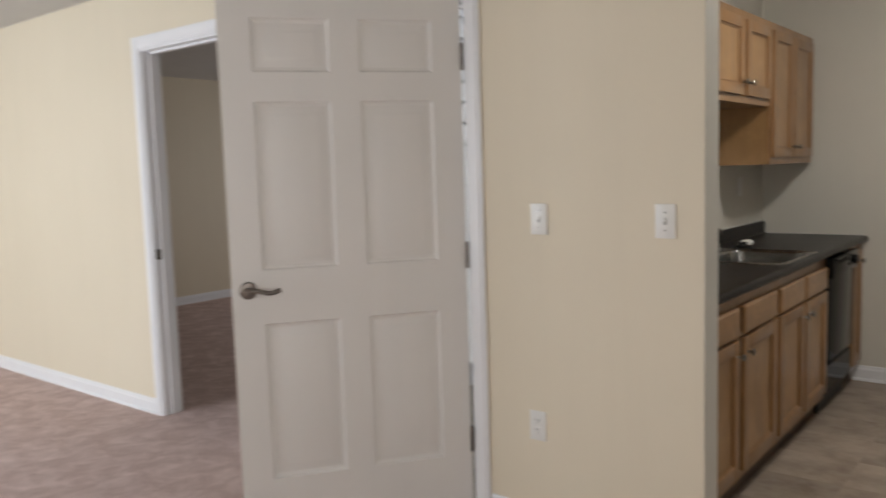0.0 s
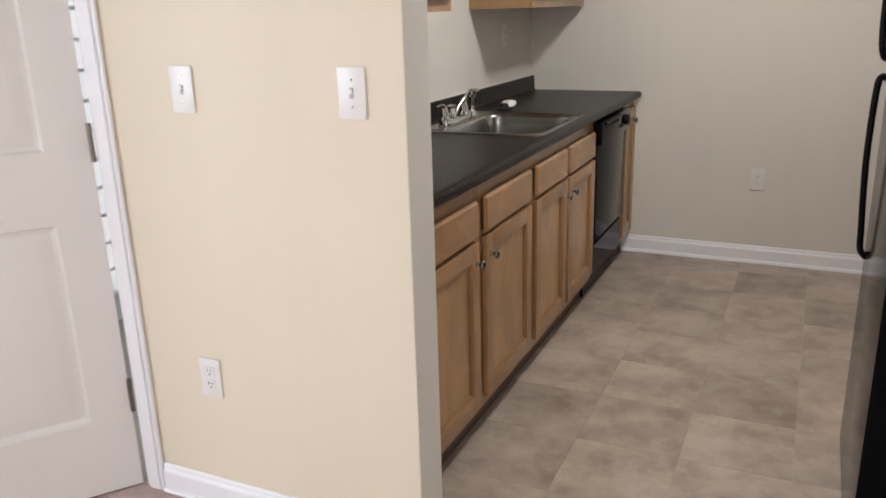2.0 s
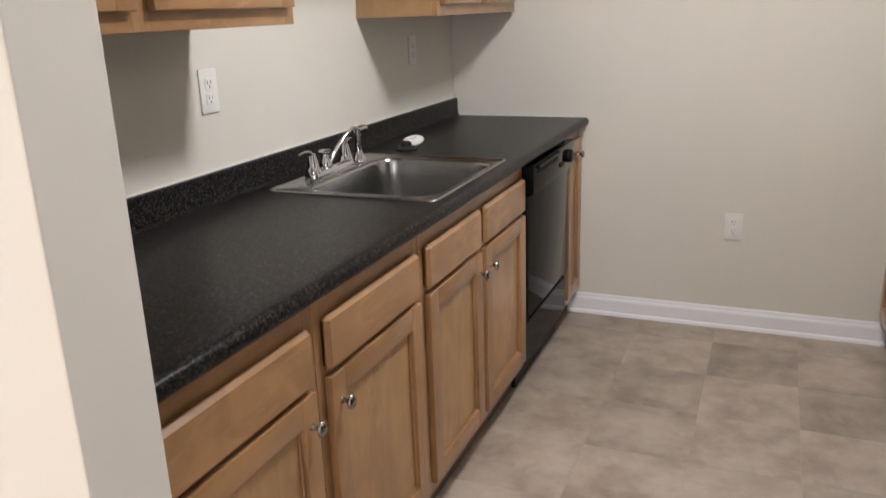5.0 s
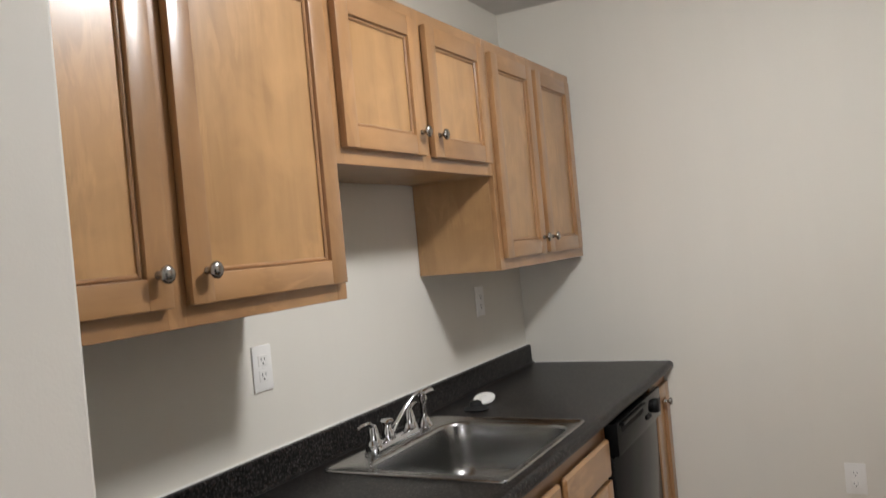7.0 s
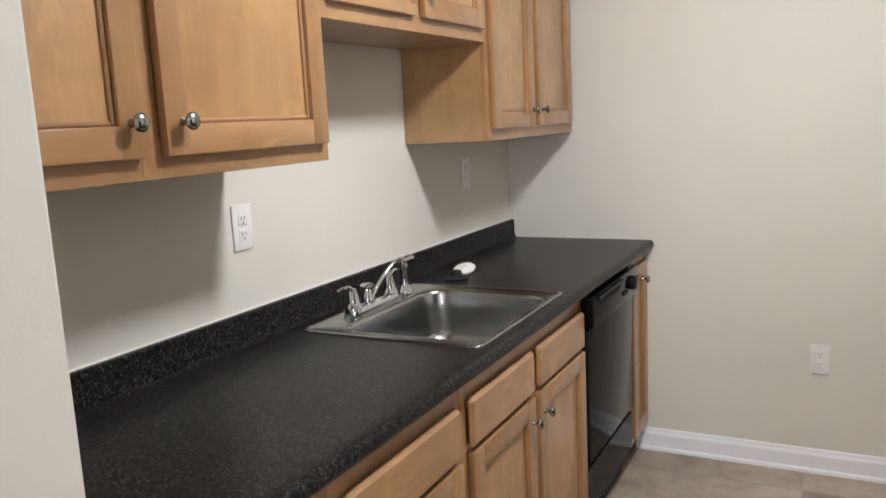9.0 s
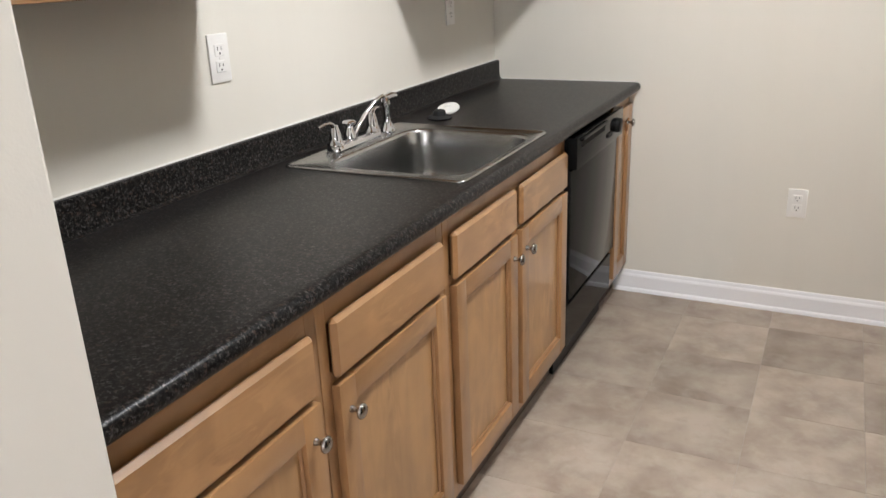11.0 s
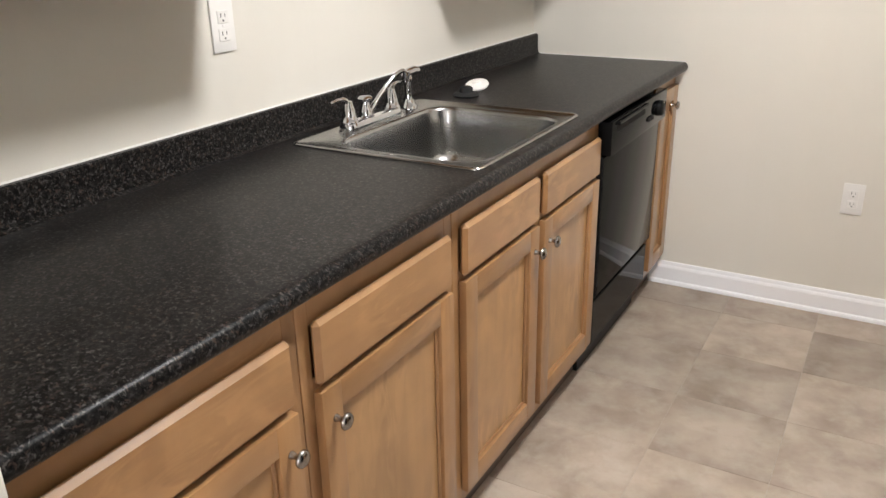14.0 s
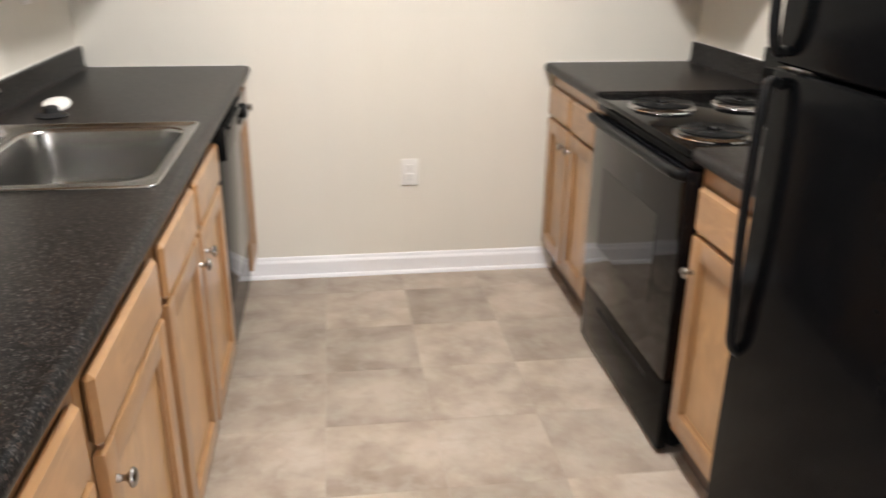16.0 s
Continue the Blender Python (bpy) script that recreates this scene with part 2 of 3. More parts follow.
def boxes(*rows, bevel=0.0, segs=1):
    bm = bmesh.new()
    for r in rows:
        box(bm, *r, bevel=bevel, segs=segs)
    return bm


def lathe(bm, profile, at, axis=(0, 0, 1), segs=20):
    """Turns (radius, height) points about an axis through a place."""
    turn = Vector(axis).to_track_quat("Z", "Y").to_matrix()
    rings = []
    for r, h in profile:
        rings.append([bm.verts.new(Vector(at) + turn @ Vector((r * math.cos(a), r * math.sin(a), h))) for a in (2 * math.pi * i / segs for i in range(segs))] if r > 1e-5 else [bm.verts.new(Vector(at) + turn @ Vector((0, 0, h)))])
    for a, b in zip(rings, rings[1:]):
        for i in range(segs):
            j = (i + 1) % segs
            if len(a) == 1 and len(b) == 1:
                continue
            if len(a) == 1:
                bm.faces.new((a[0], b[i], b[j]))
            elif len(b) == 1:
                bm.faces.new((a[i], a[j], b[0]))
            else:
                bm.faces.new((a[i], a[j], b[j], b[i]))
    return bm


def tube(bm, points, radii, segs=12):
    """A round bar along points, with its ends closed."""
    pts = [Vector(p) for p in points]
    if not isinstance(radii, (list, tuple)):
        radii = [radii] * len(pts)
    rings, side = [], None
    for i, p in enumerate(pts):
        d = (pts[min(i + 1, len(pts) - 1)] - pts[max(i - 1, 0)]).normalized()
        if side is None:
            side = d.orthogonal().normalized()
        side = (side - d * side.dot(d)).normalized()
        up = d.cross(side)
        rings.append([bm.verts.new(p + (side * math.cos(a) + up * math.sin(a)) * radii[i]) for a in (2 * math.pi * k / segs for k in range(segs))])
    for a, b in zip(rings, rings[1:]):
        for i in range(segs):
            bm.faces.new((a[i], a[(i + 1) % segs], b[(i + 1) % segs], b[i]))
    bm.faces.new(rings[0])
    bm.faces.new(rings[-1])
    return bm


def smooth_path(points, n=6):
    """Catmull-Rom points through a few given ones."""
    p = [Vector(q) for q in points]
    p = [2 * p[0] - p[1], *p, 2 * p[-1] - p[-2]]
    out = []
    for a, b, c, d in zip(p, p[1:], p[2:], p[3:]):
        for k in range(n):
            t = k / n
            out.append(0.5 * (2 * b + (c - a) * t + (2 * a - 5 * b + 4 * c - d) * t * t + (3 * b - a - 3 * c + d) * t ** 3))
    return [*out, p[-2]]


def extrude_y(bm, outline, y0, y1):
    """An outline of (x, z) points drawn out from y0 to y1."""
    a = [bm.verts.new((x, y0, z)) for x, z in outline]
    b = [bm.verts.new((x, y1, z)) for x, z in outline]
    n = len(outline)
    for i in range(n):
        bm.faces.new((a[i], a[(i + 1) % n], b[(i + 1) % n], b[i]))
    bm.faces.new(a)
    bm.faces.new(b)
    return bm


def loop(bm, cx, cy, hx, hy, r, z, n=7):
    out = []
    for sx, sy, a0 in ((1, 1, 0), (-1, 1, 90), (-1, -1, 180), (1, -1, 270)):
        for k in range(n):
            a = radians(a0 + 90 * k / (n - 1))
            out.append(bm.verts.new((cx + sx * (hx - r) + r * math.cos(a), cy + sy * (hy - r) + r * math.sin(a), z)))
    return out


def bridge(bm, loops):
    for a, b in zip(loops, loops[1:]):
        n = len(a)
        for i in range(n):
            bm.faces.new((a[i], a[(i + 1) % n], b[(i + 1) % n], b[i]))


# ---- the shell ----
structure("floor", boxes((-6.2, 2.7, -8.2, 2.0, -0.12, -0.0015)), JOINT, "pale beige vinyl floor sheet laid in square tiles")
b = bmesh.new()
for x0, x1, y0, y1 in ((-6.0, KX, -7.0, -2.915), (-6.0, -1.5, -2.80, 1.5), (-2.51, -1.67, -2.915, -2.80)):
    box(b, x0, x1, y0, y1, -0.006, 0.006)
structure("carpet", b, CARPET, "mauve brown cut-pile carpet, patchy and flattened in places")
structure("ceiling", boxes((-6.2, 2.7, -8.2, -2.80, CEIL, CEIL + 0.1), (-0.1, 2.7, -2.80, 0.1, CEIL, CEIL + 0.1), (-6.2, -1.4, -2.80, 1.6, CEIL, CEIL + 0.1)), CEILING, "flat matt grey-white painted ceiling")
H = CEIL - 0.001
structure("wall_kitchen_back", boxes((-0.115, KX + 0.115, 0.0, 0.115, 0, H)), WALL, "plain beige painted kitchen wall")
structure("wall_kitchen_side", boxes((-0.115, 0, -2.80, 0, 0, H)), WALL, "beige painted wall behind the sink counter")
structure("wall_kitchen_far_side", boxes((KX, KX + 0.115, -5.7, 0, 0, H), (KX, KX + 0.115, -7.0, -6.7, 0, H), (KX, KX + 0.115, -6.7, -5.7, 0, 0.6), (KX, KX + 0.115, -6.7, -5.7, 2.1, H)), WALL, "beige painted wall behind the range and refrigerator")
OPEN_Z, BED_Z, ENTRY_X, BED_X = 2.06, 2.13, -0.225, -2.53
structure("wall_partition", boxes((-0.225, 0.704, -2.912, -2.788, 0, H), bevel=0.004, segs=2), WALL_LIV, "cream painted partition wall ending beside the kitchen")
# The end and kitchen-side faces take the kitchen wall colour, the rest stays cream.
part_wall = bpy.data.objects["wall_partition"].data
part_wall.materials.append(WALL)
for f in part_wall.polygons:
    f.material_index = 1 if f.normal.x > 0.5 or f.normal.y > 0.9 else 0
structure("wall_living", boxes((-6.0, BED_X, -2.912, -2.80, 0, H), (-1.65, -1.16, -2.912, -2.80, 0, H), (BED_X, -1.65, -2.912, -2.80, BED_Z, H), (-1.16, ENTRY_X, -2.912, -2.80, OPEN_Z, H)), WALL_LIV, "cream painted living room wall with two doorways")
structure("wall_living_side", boxes((-6.115, -6.0, -7.0, 1.5, 0, H)), WALL_LIV, "cream painted living room side wall")
structure("wall_living_window", boxes((-6.0, -5.2, -7.115, -7.0, 0, H), (-2.0, KX, -7.115, -7.0, 0, H), (-5.2, -2.0, -7.115, -7.0, 0, 0.6), (-5.2, -2.0, -7.115, -7.0, 2.1, H)), WALL_LIV, "cream painted wall with a wide window")
structure("wall_bedroom_side", boxes((-1.5, -1.418, -2.80, 1.5, 0, H)), WALL, "beige painted bedroom wall")
courses = bmesh.new()
for k in range(19):
    extrude_y(courses, [(-1.4175, 0.13 * k), (-1.394, 0.13 * k), (-1.404, 0.13 * k + 0.128), (-1.4175, 0.13 * k + 0.128)], -2.798, 1.6)
structure("siding", courses, SIDING, "white lapped siding beside the porch")
structure("wall_bedroom_window", boxes((-6.0, -4.7, 1.5, 1.615, 0, H), (-3.3, -1.4, 1.5, 1.615, 0, H), (-4.7, -3.3, 1.5, 1.615, 0, 0.7), (-4.7, -3.3, 1.5, 1.615, 2.0, H)), WALL, "beige painted bedroom wall with a window")


def window(name, x0, x1, y, z0, z1, label):
    w = structure(name, boxes((x0, x1, y - 0.03, y + 0.03, z0, z0 + 0.05), (x0, x1, y - 0.03, y + 0.03, z1 - 0.05, z1), (x0, x0 + 0.05, y - 0.03, y + 0.03, z0 + 0.05, z1 - 0.05), (x1 - 0.05, x1, y - 0.03, y + 0.03, z0 + 0.05, z1 - 0.05), ((x0 + x1) / 2 - 0.03, (x0 + x1) / 2 + 0.03, y - 0.03, y + 0.03, z0 + 0.05, z1 - 0.05)), TRIM, label)
    for k in (0, 1):
        a = x0 + 0.05 if k == 0 else (x0 + x1) / 2 + 0.03
        p = part("pane", boxes((a, a + (x1 - x0) / 2 - 0.08, y - 0.003, y + 0.003, z0 + 0.05, z1 - 0.05)), GLASS, w, kind="structure")
        p.visible_shadow = False


window("window_1", -5.2, -2.0, -7.06, 0.6, 2.1, "wide white-framed living room window")
# Unseen window made up to house the side fill lamp.
w3 = structure("window_3", boxes((KX + 0.03, KX + 0.09, -6.7, -5.7, 0.6, 0.65), (KX + 0.03, KX + 0.09, -6.7, -5.7, 2.05, 2.1), (KX + 0.03, KX + 0.09, -6.7, -6.65, 0.65, 2.05), (KX + 0.03, KX + 0.09, -5.75, -5.7, 0.65, 2.05)), TRIM, "unseen white-framed side window added to light the living room")
p3 = part("pane", boxes((KX + 0.057, KX + 0.063, -6.65, -5.75, 0.65, 2.05)), GLASS, w3, kind="structure")
p3.visible_shadow = False
window("window_2", -4.7, -3.3, 1.56, 0.7, 2.0, "white-framed bedroom window")

# outdoors
# Unseen slab added to stop direct sun reaching the carpet by the open door.
structure("porch_ceiling", boxes((-1.39, -0.12, -2.795, -1.70, CEIL, CEIL + 0.1)), TRIM, "unseen white slab added over the porch to keep sun off the doorway")
structure("ground", boxes((-400, 400, -400, 400, -0.32, -0.13)), LAWN, "mown grass outside the windows")
structure("porch", boxes((-1.39, -0.12, -2.79, 1.2, -0.12, -0.01)), CONCRETE, "pale concrete porch slab outside the open door")


def skirting(name, x0, x1, y0, y1, nx, ny, label="white painted baseboard with a moulded top edge"):
    """A baseboard along a wall; nx, ny is the side it faces."""
    bm = bmesh.new()
    prof = [(0, 0), (0.022, 0), (0.021, 0.008), (0.018, 0.014), (0.0125, 0.017), (0.0125, 0.070), (0.010, 0.077), (0.0075, 0.081), (0.0065, 0.089), (0.004, 0.095), (0, 0.096)]
    if ny:
        a = [bm.verts.new((x0, y0 + ny * d, z)) for d, z in prof]
        c = [bm.verts.new((x1, y0 + ny * d, z)) for d, z in prof]
    else:
        a = [bm.verts.new((x0 + nx * d, y0, z)) for d, z in prof]
        c = [bm.verts.new((x0 + nx * d, y1, z)) for d, z in prof]
    n = len(prof)
    for i in range(n):
        bm.faces.new((a[i], a[(i + 1) % n], c[(i + 1) % n], c[i]))
    bm.faces.new(a)
    bm.faces.new(c)
    structure(name, bm, TRIM, label)


skirting("baseboard_kitchen", 0.56, 1.915, 0, 0, 0, -1)
skirting("baseboard_partition", -0.162, 0.704, -2.912, 0, 0, -1)
skirting("baseboard_partition_end", 0.704, 0, -2.926, -2.788, 1, 0)
skirting("baseboard_living", -6.0, BED_X - 0.062, -2.912, 0, 0, -1)
skirting("baseboard_living_short", -1.585, -1.225, -2.912, 0, 0, -1)
skirting("baseboard_bedroom", -6.0, 0, -2.80, 1.5, 1, 0)
skirting("baseboard_bedroom_window", -5.98, -1.5, 1.5, 0, 0, -1)
skirting("baseboard_side", KX, 0, -7.0, -2.76, -1, 0)


def door_lining(name, x0, x1, top, label):
    """Jambs, stops and casing of a doorway in the wall between y -2.912 and -2.80."""
    d = structure(name, boxes((x0, x0 + 0.018, -2.916, -2.796, 0, top - 0.018), (x1 - 0.018, x1, -2.916, -2.796, 0, top - 0.018), (x0, x1, -2.916, -2.796, top - 0.018, top - 0.001), (x0 + 0.018, x0 + 0.030, -2.868, -2.835, 0, top - 0.03), (x1 - 0.030, x1 - 0.018, -2.868, -2.835, 0, top - 0.03), (x0 + 0.018, x1 - 0.018, -2.868, -2.835, top - 0.030, top - 0.018), bevel=0.001), TRIM, label)
    for y0, s in ((-2.913, -1), (-2.799, 1)):
        for a, c in ((x0 - 0.060, x0 + 0.006), (x1 - 0.006, x1 + 0.060)):
            part("casing", boxes((a, c, y0, y0 + s * 0.013, 0, top + 0.062), (a + 0.012, c - 0.012, y0 + s * 0.013, y0 + s * 0.018, 0, top + 0.05), bevel=0.003), TRIM, d, kind="structure")
        part("casing", boxes((x0 + 0.006, x1 - 0.006, y0, y0 + s * 0.013, top - 0.006, top + 0.062), (x0 + 0.006, x1 - 0.006, y0 + s * 0.013, y0 + s * 0.018, top + 0.006, top + 0.05), bevel=0.003), TRIM, d, kind="structure")
    return d


dl = door_lining("doorway_bedroom", BED_X, -1.65, BED_Z, "white painted bedroom doorway without its door in view")
part("strike_plate", boxes((BED_X + 0.0175, BED_X + 0.0195, -2.905, -2.872, 0.93, 0.99)), BRONZE, dl, "dark bronze strike plate", kind="structure")
door_lining("doorway_entry", -1.16, ENTRY_X, OPEN_Z, "white painted entry doorway")

# ---- the open entry door ----


def panel_door(w, h, t):
    """A six-panelled leaf in its own axes: hinge at the origin, width along -x, front at y = 0, thickness towards +y."""
    cols = [(-w + 0.115, -w / 2 - 0.055), (-w / 2 + 0.055, -0.115)]
    rows = [(0.235, 0.835), (1.035, 1.655), (1.76, 1.955)]
    d = thing("door", (0, 0, 0), "white six-panel entry door standing half open with a dark lever handle", "door")
    bm = bmesh.new()
    xs = [-w, *cols[0], *cols[1], 0]
    zs = [0, *[z for r in rows for z in r], h]
    for front, y, s in ((1, 0.0, 1), (0, t, -1)):
        for i in range(5):
            for k in range(7):
                a, c, e, f = xs[i], xs[i + 1], zs[k], zs[k + 1]
                if i in (1, 3) and k in (1, 3, 5):
                    rings = []
                    for inset, depth in ((0, 0), (0.007, 0.009), (0.018, 0.0125), (0.026, 0.0115), (0.050, 0.003), (0.056, 0.002)):
                        yy = y + s * depth
                        rings.append([bm.verts.new(q) for q in ((a + inset, yy, e + inset), (c - inset, yy, e + inset), (c - inset, yy, f - inset), (a + inset, yy, f - inset))])
                    for p, q in zip(rings, rings[1:]):
                        for n in range(4):
                            bm.faces.new((p[n], p[(n + 1) % 4], q[(n + 1) % 4], q[n]))
                    bm.faces.new(rings[-1])
                else:
                    bm.faces.new([bm.verts.new(q) for q in ((a, y, e), (c, y, e), (c, y, f), (a, y, f))])
    for q in (((-w, 0, 0), (0, 0, 0), (0, t, 0), (-w, t, 0)), ((-w, 0, h), (0, 0, h), (0, t, h), (-w, t, h)), ((-w, 0, 0), (-w, t, 0), (-w, t, h), (-w, 0, h)), ((0, 0, 0), (0, t, 0), (0, t, h), (0, 0, h))):
        bm.faces.new([bm.verts.new(p) for p in q])
    bmesh.ops.remove_doubles(bm, verts=bm.verts, dist=1e-5)
    part("leaf", bm, DOOR, d, "white painted six-panel leaf", smooth=20)
    for s, y in ((-1, 0.0), (1, t)):
        lx = -w + 0.06
        lv = part("lever_handle", lathe(bmesh.new(), [(0, 0.0), (0.033, 0.0), (0.033, 0.004), (0.029, 0.009), (0.013, 0.012), (0.011, 0.045), (0, 0.045)], (lx, y, 0.965), (0, s, 0), 24), BRONZE, d, "dark bronze lever handle on a round rose")
        part("lever", tube(bmesh.new(), smooth_path([(lx - 0.006, y + s * 0.045, 0.965), (lx + 0.03, y + s * 0.05, 0.968), (lx + 0.075, y + s * 0.05, 0.957), (lx + 0.115, y + s * 0.046, 0.966)], 5), 0.0085), BRONZE, lv)
    for z in (0.30, 1.05, 1.82):
        hg = part("hinge", lathe(bmesh.new(), [(0, -0.052), (0.0065, -0.052), (0.0065, 0.052), (0, 0.052)], (0.002, -0.008, z), (0, 0, 1), 12), BRONZE, d, "dark bronze butt hinge")
        part("hinge_leaf", boxes((-0.003, 0.0, 0.0, 0.032, z - 0.05, z + 0.05)), BRONZE, hg)
    return d


door = panel_door(0.905, 2.035, 0.044)
door.location = (-0.2500, -2.927, 0.012)
door.rotation_euler = (0, 0, radians(54.0))

# ---- lamp ----
lamp = thing("ceiling_lamp", (LAMP_X, LAMP_Y, CEIL), "round ceiling lamp with an opal glass bowl", "lamp")
part("canopy", lathe(bmesh.new(), [(0, 0), (0.165, 0), (0.165, -0.012), (0.15, -0.02), (0, -0.02)], (LAMP_X, LAMP_Y, CEIL), (0, 0, 1), 32), NICKEL, lamp, "satin nickel ceiling plate")
part("shade", lathe(bmesh.new(), [(0.148, -0.021), (0.146, -0.04), (0.125, -0.066), (0.085, -0.084), (0.04, -0.092), (0, -0.094)], (LAMP_X, LAMP_Y, CEIL), (0, 0, 1), 32), OPAL, lamp, "glowing opal glass bowl")

# ---- cabinets ----
KNOB = [(0, 0), (0.0075, 0), (0.0070, 0.004), (0.0050, 0.009), (0.0052, 0.014), (0.0100, 0.019), (0.0155, 0.022), (0.0160, 0.025), (0.0130, 0.029), (0.0060, 0.031), (0, 0.0313)]


def knob(parent, x, y, z, s):
    part("knob", lathe(bmesh.new(), KNOB, (x, y, z), (s, 0, 0), 16), NICKEL, parent, "satin nickel mushroom knob", smooth=50)


def cabinet_door(cab, xf, s, y0, y1, z0, z1, knob_at=None):
    """A framed door with a sunk panel; its back lies on x = xf and it stands out by 20 mm towards s."""
    w = 0.054
    d0, d1 = xf + s * 0.0005, xf + s * 0.020
    bm = boxes((d0, xf + s * 0.006, y0 + w - 0.006, y1 - w + 0.006, z0 + w - 0.006, z1 - w + 0.006))
    d = part("door", bm, WOOD_PANEL, cab, "honey maple door with a sunk panel")
    m0, m1 = xf + s * 0.005, xf + s * 0.0120
    i0, i1, k0, k1 = y0 + w, y1 - w, z0 + w, z1 - w
    for r in ((m0, m1, i0, i0 + 0.009, k0, k1), (m0, m1, i1 - 0.009, i1, k0, k1), (m0, m1, i0 + 0.009, i1 - 0.009, k0, k0 + 0.009), (m0, m1, i0 + 0.009, i1 - 0.009, k1 - 0.009, k1)):
        part("bead", boxes(r, bevel=0.0028), WOOD_BEAD_V if r[5] - r[4] > 0.02 else WOOD_BEAD_H, d)
    for a, c in ((y0, y0 + w), (y1 - w, y1)):
        part("stile", boxes((d0, d1, a, c, z0, z1), bevel=0.0038, segs=2), WOOD_V, d)
    for a, c in ((z0, z0 + w), (z1 - w, z1)):
        part("rail", boxes((d0, d1 - s * 0.0004, y0 + w - 0.002, y1 - w + 0.002, a, c), bevel=0.0045, segs=2), WOOD_H, d)
    if knob_at:
        knob(d, d1 - s * 0.001, knob_at[0], knob_at[1], s)


def drawer_front(cab, xf, s, y0, y1, z0, z1):
    bm = boxes((xf + s * 0.0005, xf + s * 0.0205, y0, y1, z0, z1), bevel=0.0085, segs=1)
    return part("drawer_front", bm, WOOD_H, cab, "plain honey maple drawer front")


def carcass(cab, x0, xf, s, y0, y1, z0, z1, stiles, rails, toe=True):
    """The box behind, the face frame, and the toe kick. stiles: y spans; rails: z spans."""
    a, c = sorted((x0, xf - s * 0.019))
    t = 0.016
    p, q = sorted((x0, x0 + s * 0.006))
    for nm, r in (("side_panel", (a, c, y0, y0 + t, z0, z1)), ("side_panel", (a, c, y1 - t, y1, z0, z1)), ("bottom_panel", (a, c, y0 + t, y1 - t, z0 + 0.002, z0 + t)), ("back_panel", (p, q, y0 + t, y1 - t, z0 + t, z1 - t))):
        part(nm, boxes(r, bevel=0.0008), WOOD_BOX, cab)
    if not toe:
        part("top_panel", boxes((a, c, y0 + t, y1 - t, z1 - t, z1 - 0.001), bevel=0.0008), WOOD_BOX, cab)
    f0, f1 = sorted((xf - s * 0.019, xf))
    for p, q in stiles:
        part("frame_stile", boxes((f0, f1, p, q, z0, z1), bevel=0.001), WOOD_V, cab)
    for p, q in rails:
        part("frame_rail", boxes((f0, f1 - 0.0003, stiles[0][1] - 0.001, stiles[-1][0] + 0.001, p, q), bevel=0.001), WOOD_H, cab)
    if toe:
        p, q = sorted((xf - s * 0.060, xf - s * 0.045))
        part("toe_kick", boxes((p, q, y0, y1, 0.002, z0)), TOE, cab, "dark brown toe kick board")


FRONT, TOPZ = 0.597, 0.874


def base_cabinet(x0, xf, s, y0, y1, doors, drawers, knobs, label, group):
    cab = thing("base_cabinet", ((x0 + xf) / 2, (y0 + y1) / 2, 0), label, "cabinet", group)
    stiles = [(y0, y0 + 0.030), (y1 - 0.030, y1)]
    rails = [(0.100, 0.150), (0.684, 0.715), (0.812, TOPZ)] if drawers else [(0.100, 0.150), (0.822, TOPZ)]
    carcass(cab, x0, xf, s, y0, y1, 0.100, TOPZ, stiles, rails)
    if len(doors) == 2 or (doors and doors[0][1] < y1 - 0.08):
        mid = (doors[0][1] + doors[1][0]) / 2 if len(doors) == 2 else None
        if mid:
            part("frame_stile", boxes((min(xf - s * 0.019, xf - s * 0.0002), max(xf - s * 0.019, xf - s * 0.0002), mid - 0.028, mid + 0.028, 0.15, 0.835), bevel=0.001), WOOD_V, cab)
    for (p, q), k in zip(doors, knobs):
        cabinet_door(cab, xf, s, p, q, 0.138, 0.693 if drawers else 0.836, k)
    for p, q in drawers:
        drawer_front(cab, xf, s, p, q, 0.704, 0.823)
    return cab


G = "honey maple base cabinets"
base_cabinet(0.002, FRONT, 1, -2.785, -2.265, [(-2.765, -2.295)], [(-2.765, -2.295)], [(-2.323, 0.630)], "honey maple drawer-and-door base cabinet beside the partition", G)
base_cabinet(0.002, FRONT, 1, -2.263, -1.765, [(-2.237, -1.792)], [(-2.237, -1.792)], [(-2.206, 0.630)], "honey maple base cabinet with one drawer over one door", G)
base_cabinet(0.002, FRONT, 1, -1.763, -0.871, [(-1.737, -1.340), (-1.306, -0.891)], [(-1.737, -1.340), (-1.306, -0.891)], [(-1.369, 0.630), (-1.275, 0.630)], "double-door honey maple sink cabinet with two false drawer fronts", G)
base_cabinet(0.002, FRONT, 1, -0.263, -0.004, [(-0.248, -0.026)], [], [(-0.112, 0.770)], "narrow honey maple cabinet with one tall door beside the dishwasher", G)
XR = 1.872
base_cabinet(KX - 0.002, XR, -1, -0.665, -0.004, [(-0.645, -0.350), (-0.320, -0.030)], [(-0.645, -0.350), (-0.320, -0.030)], [(-0.378, 0.630), (-0.292, 0.630)], "two-door honey maple base cabinet beside the black range", G)
base_cabinet(KX - 0.002, XR, -1, -2.002, -1.438, [(-1.982, -1.458)], [(-1.982, -1.458)], [(-1.486, 0.600)], "honey maple base cabinet between the range and the refrigerator", G)


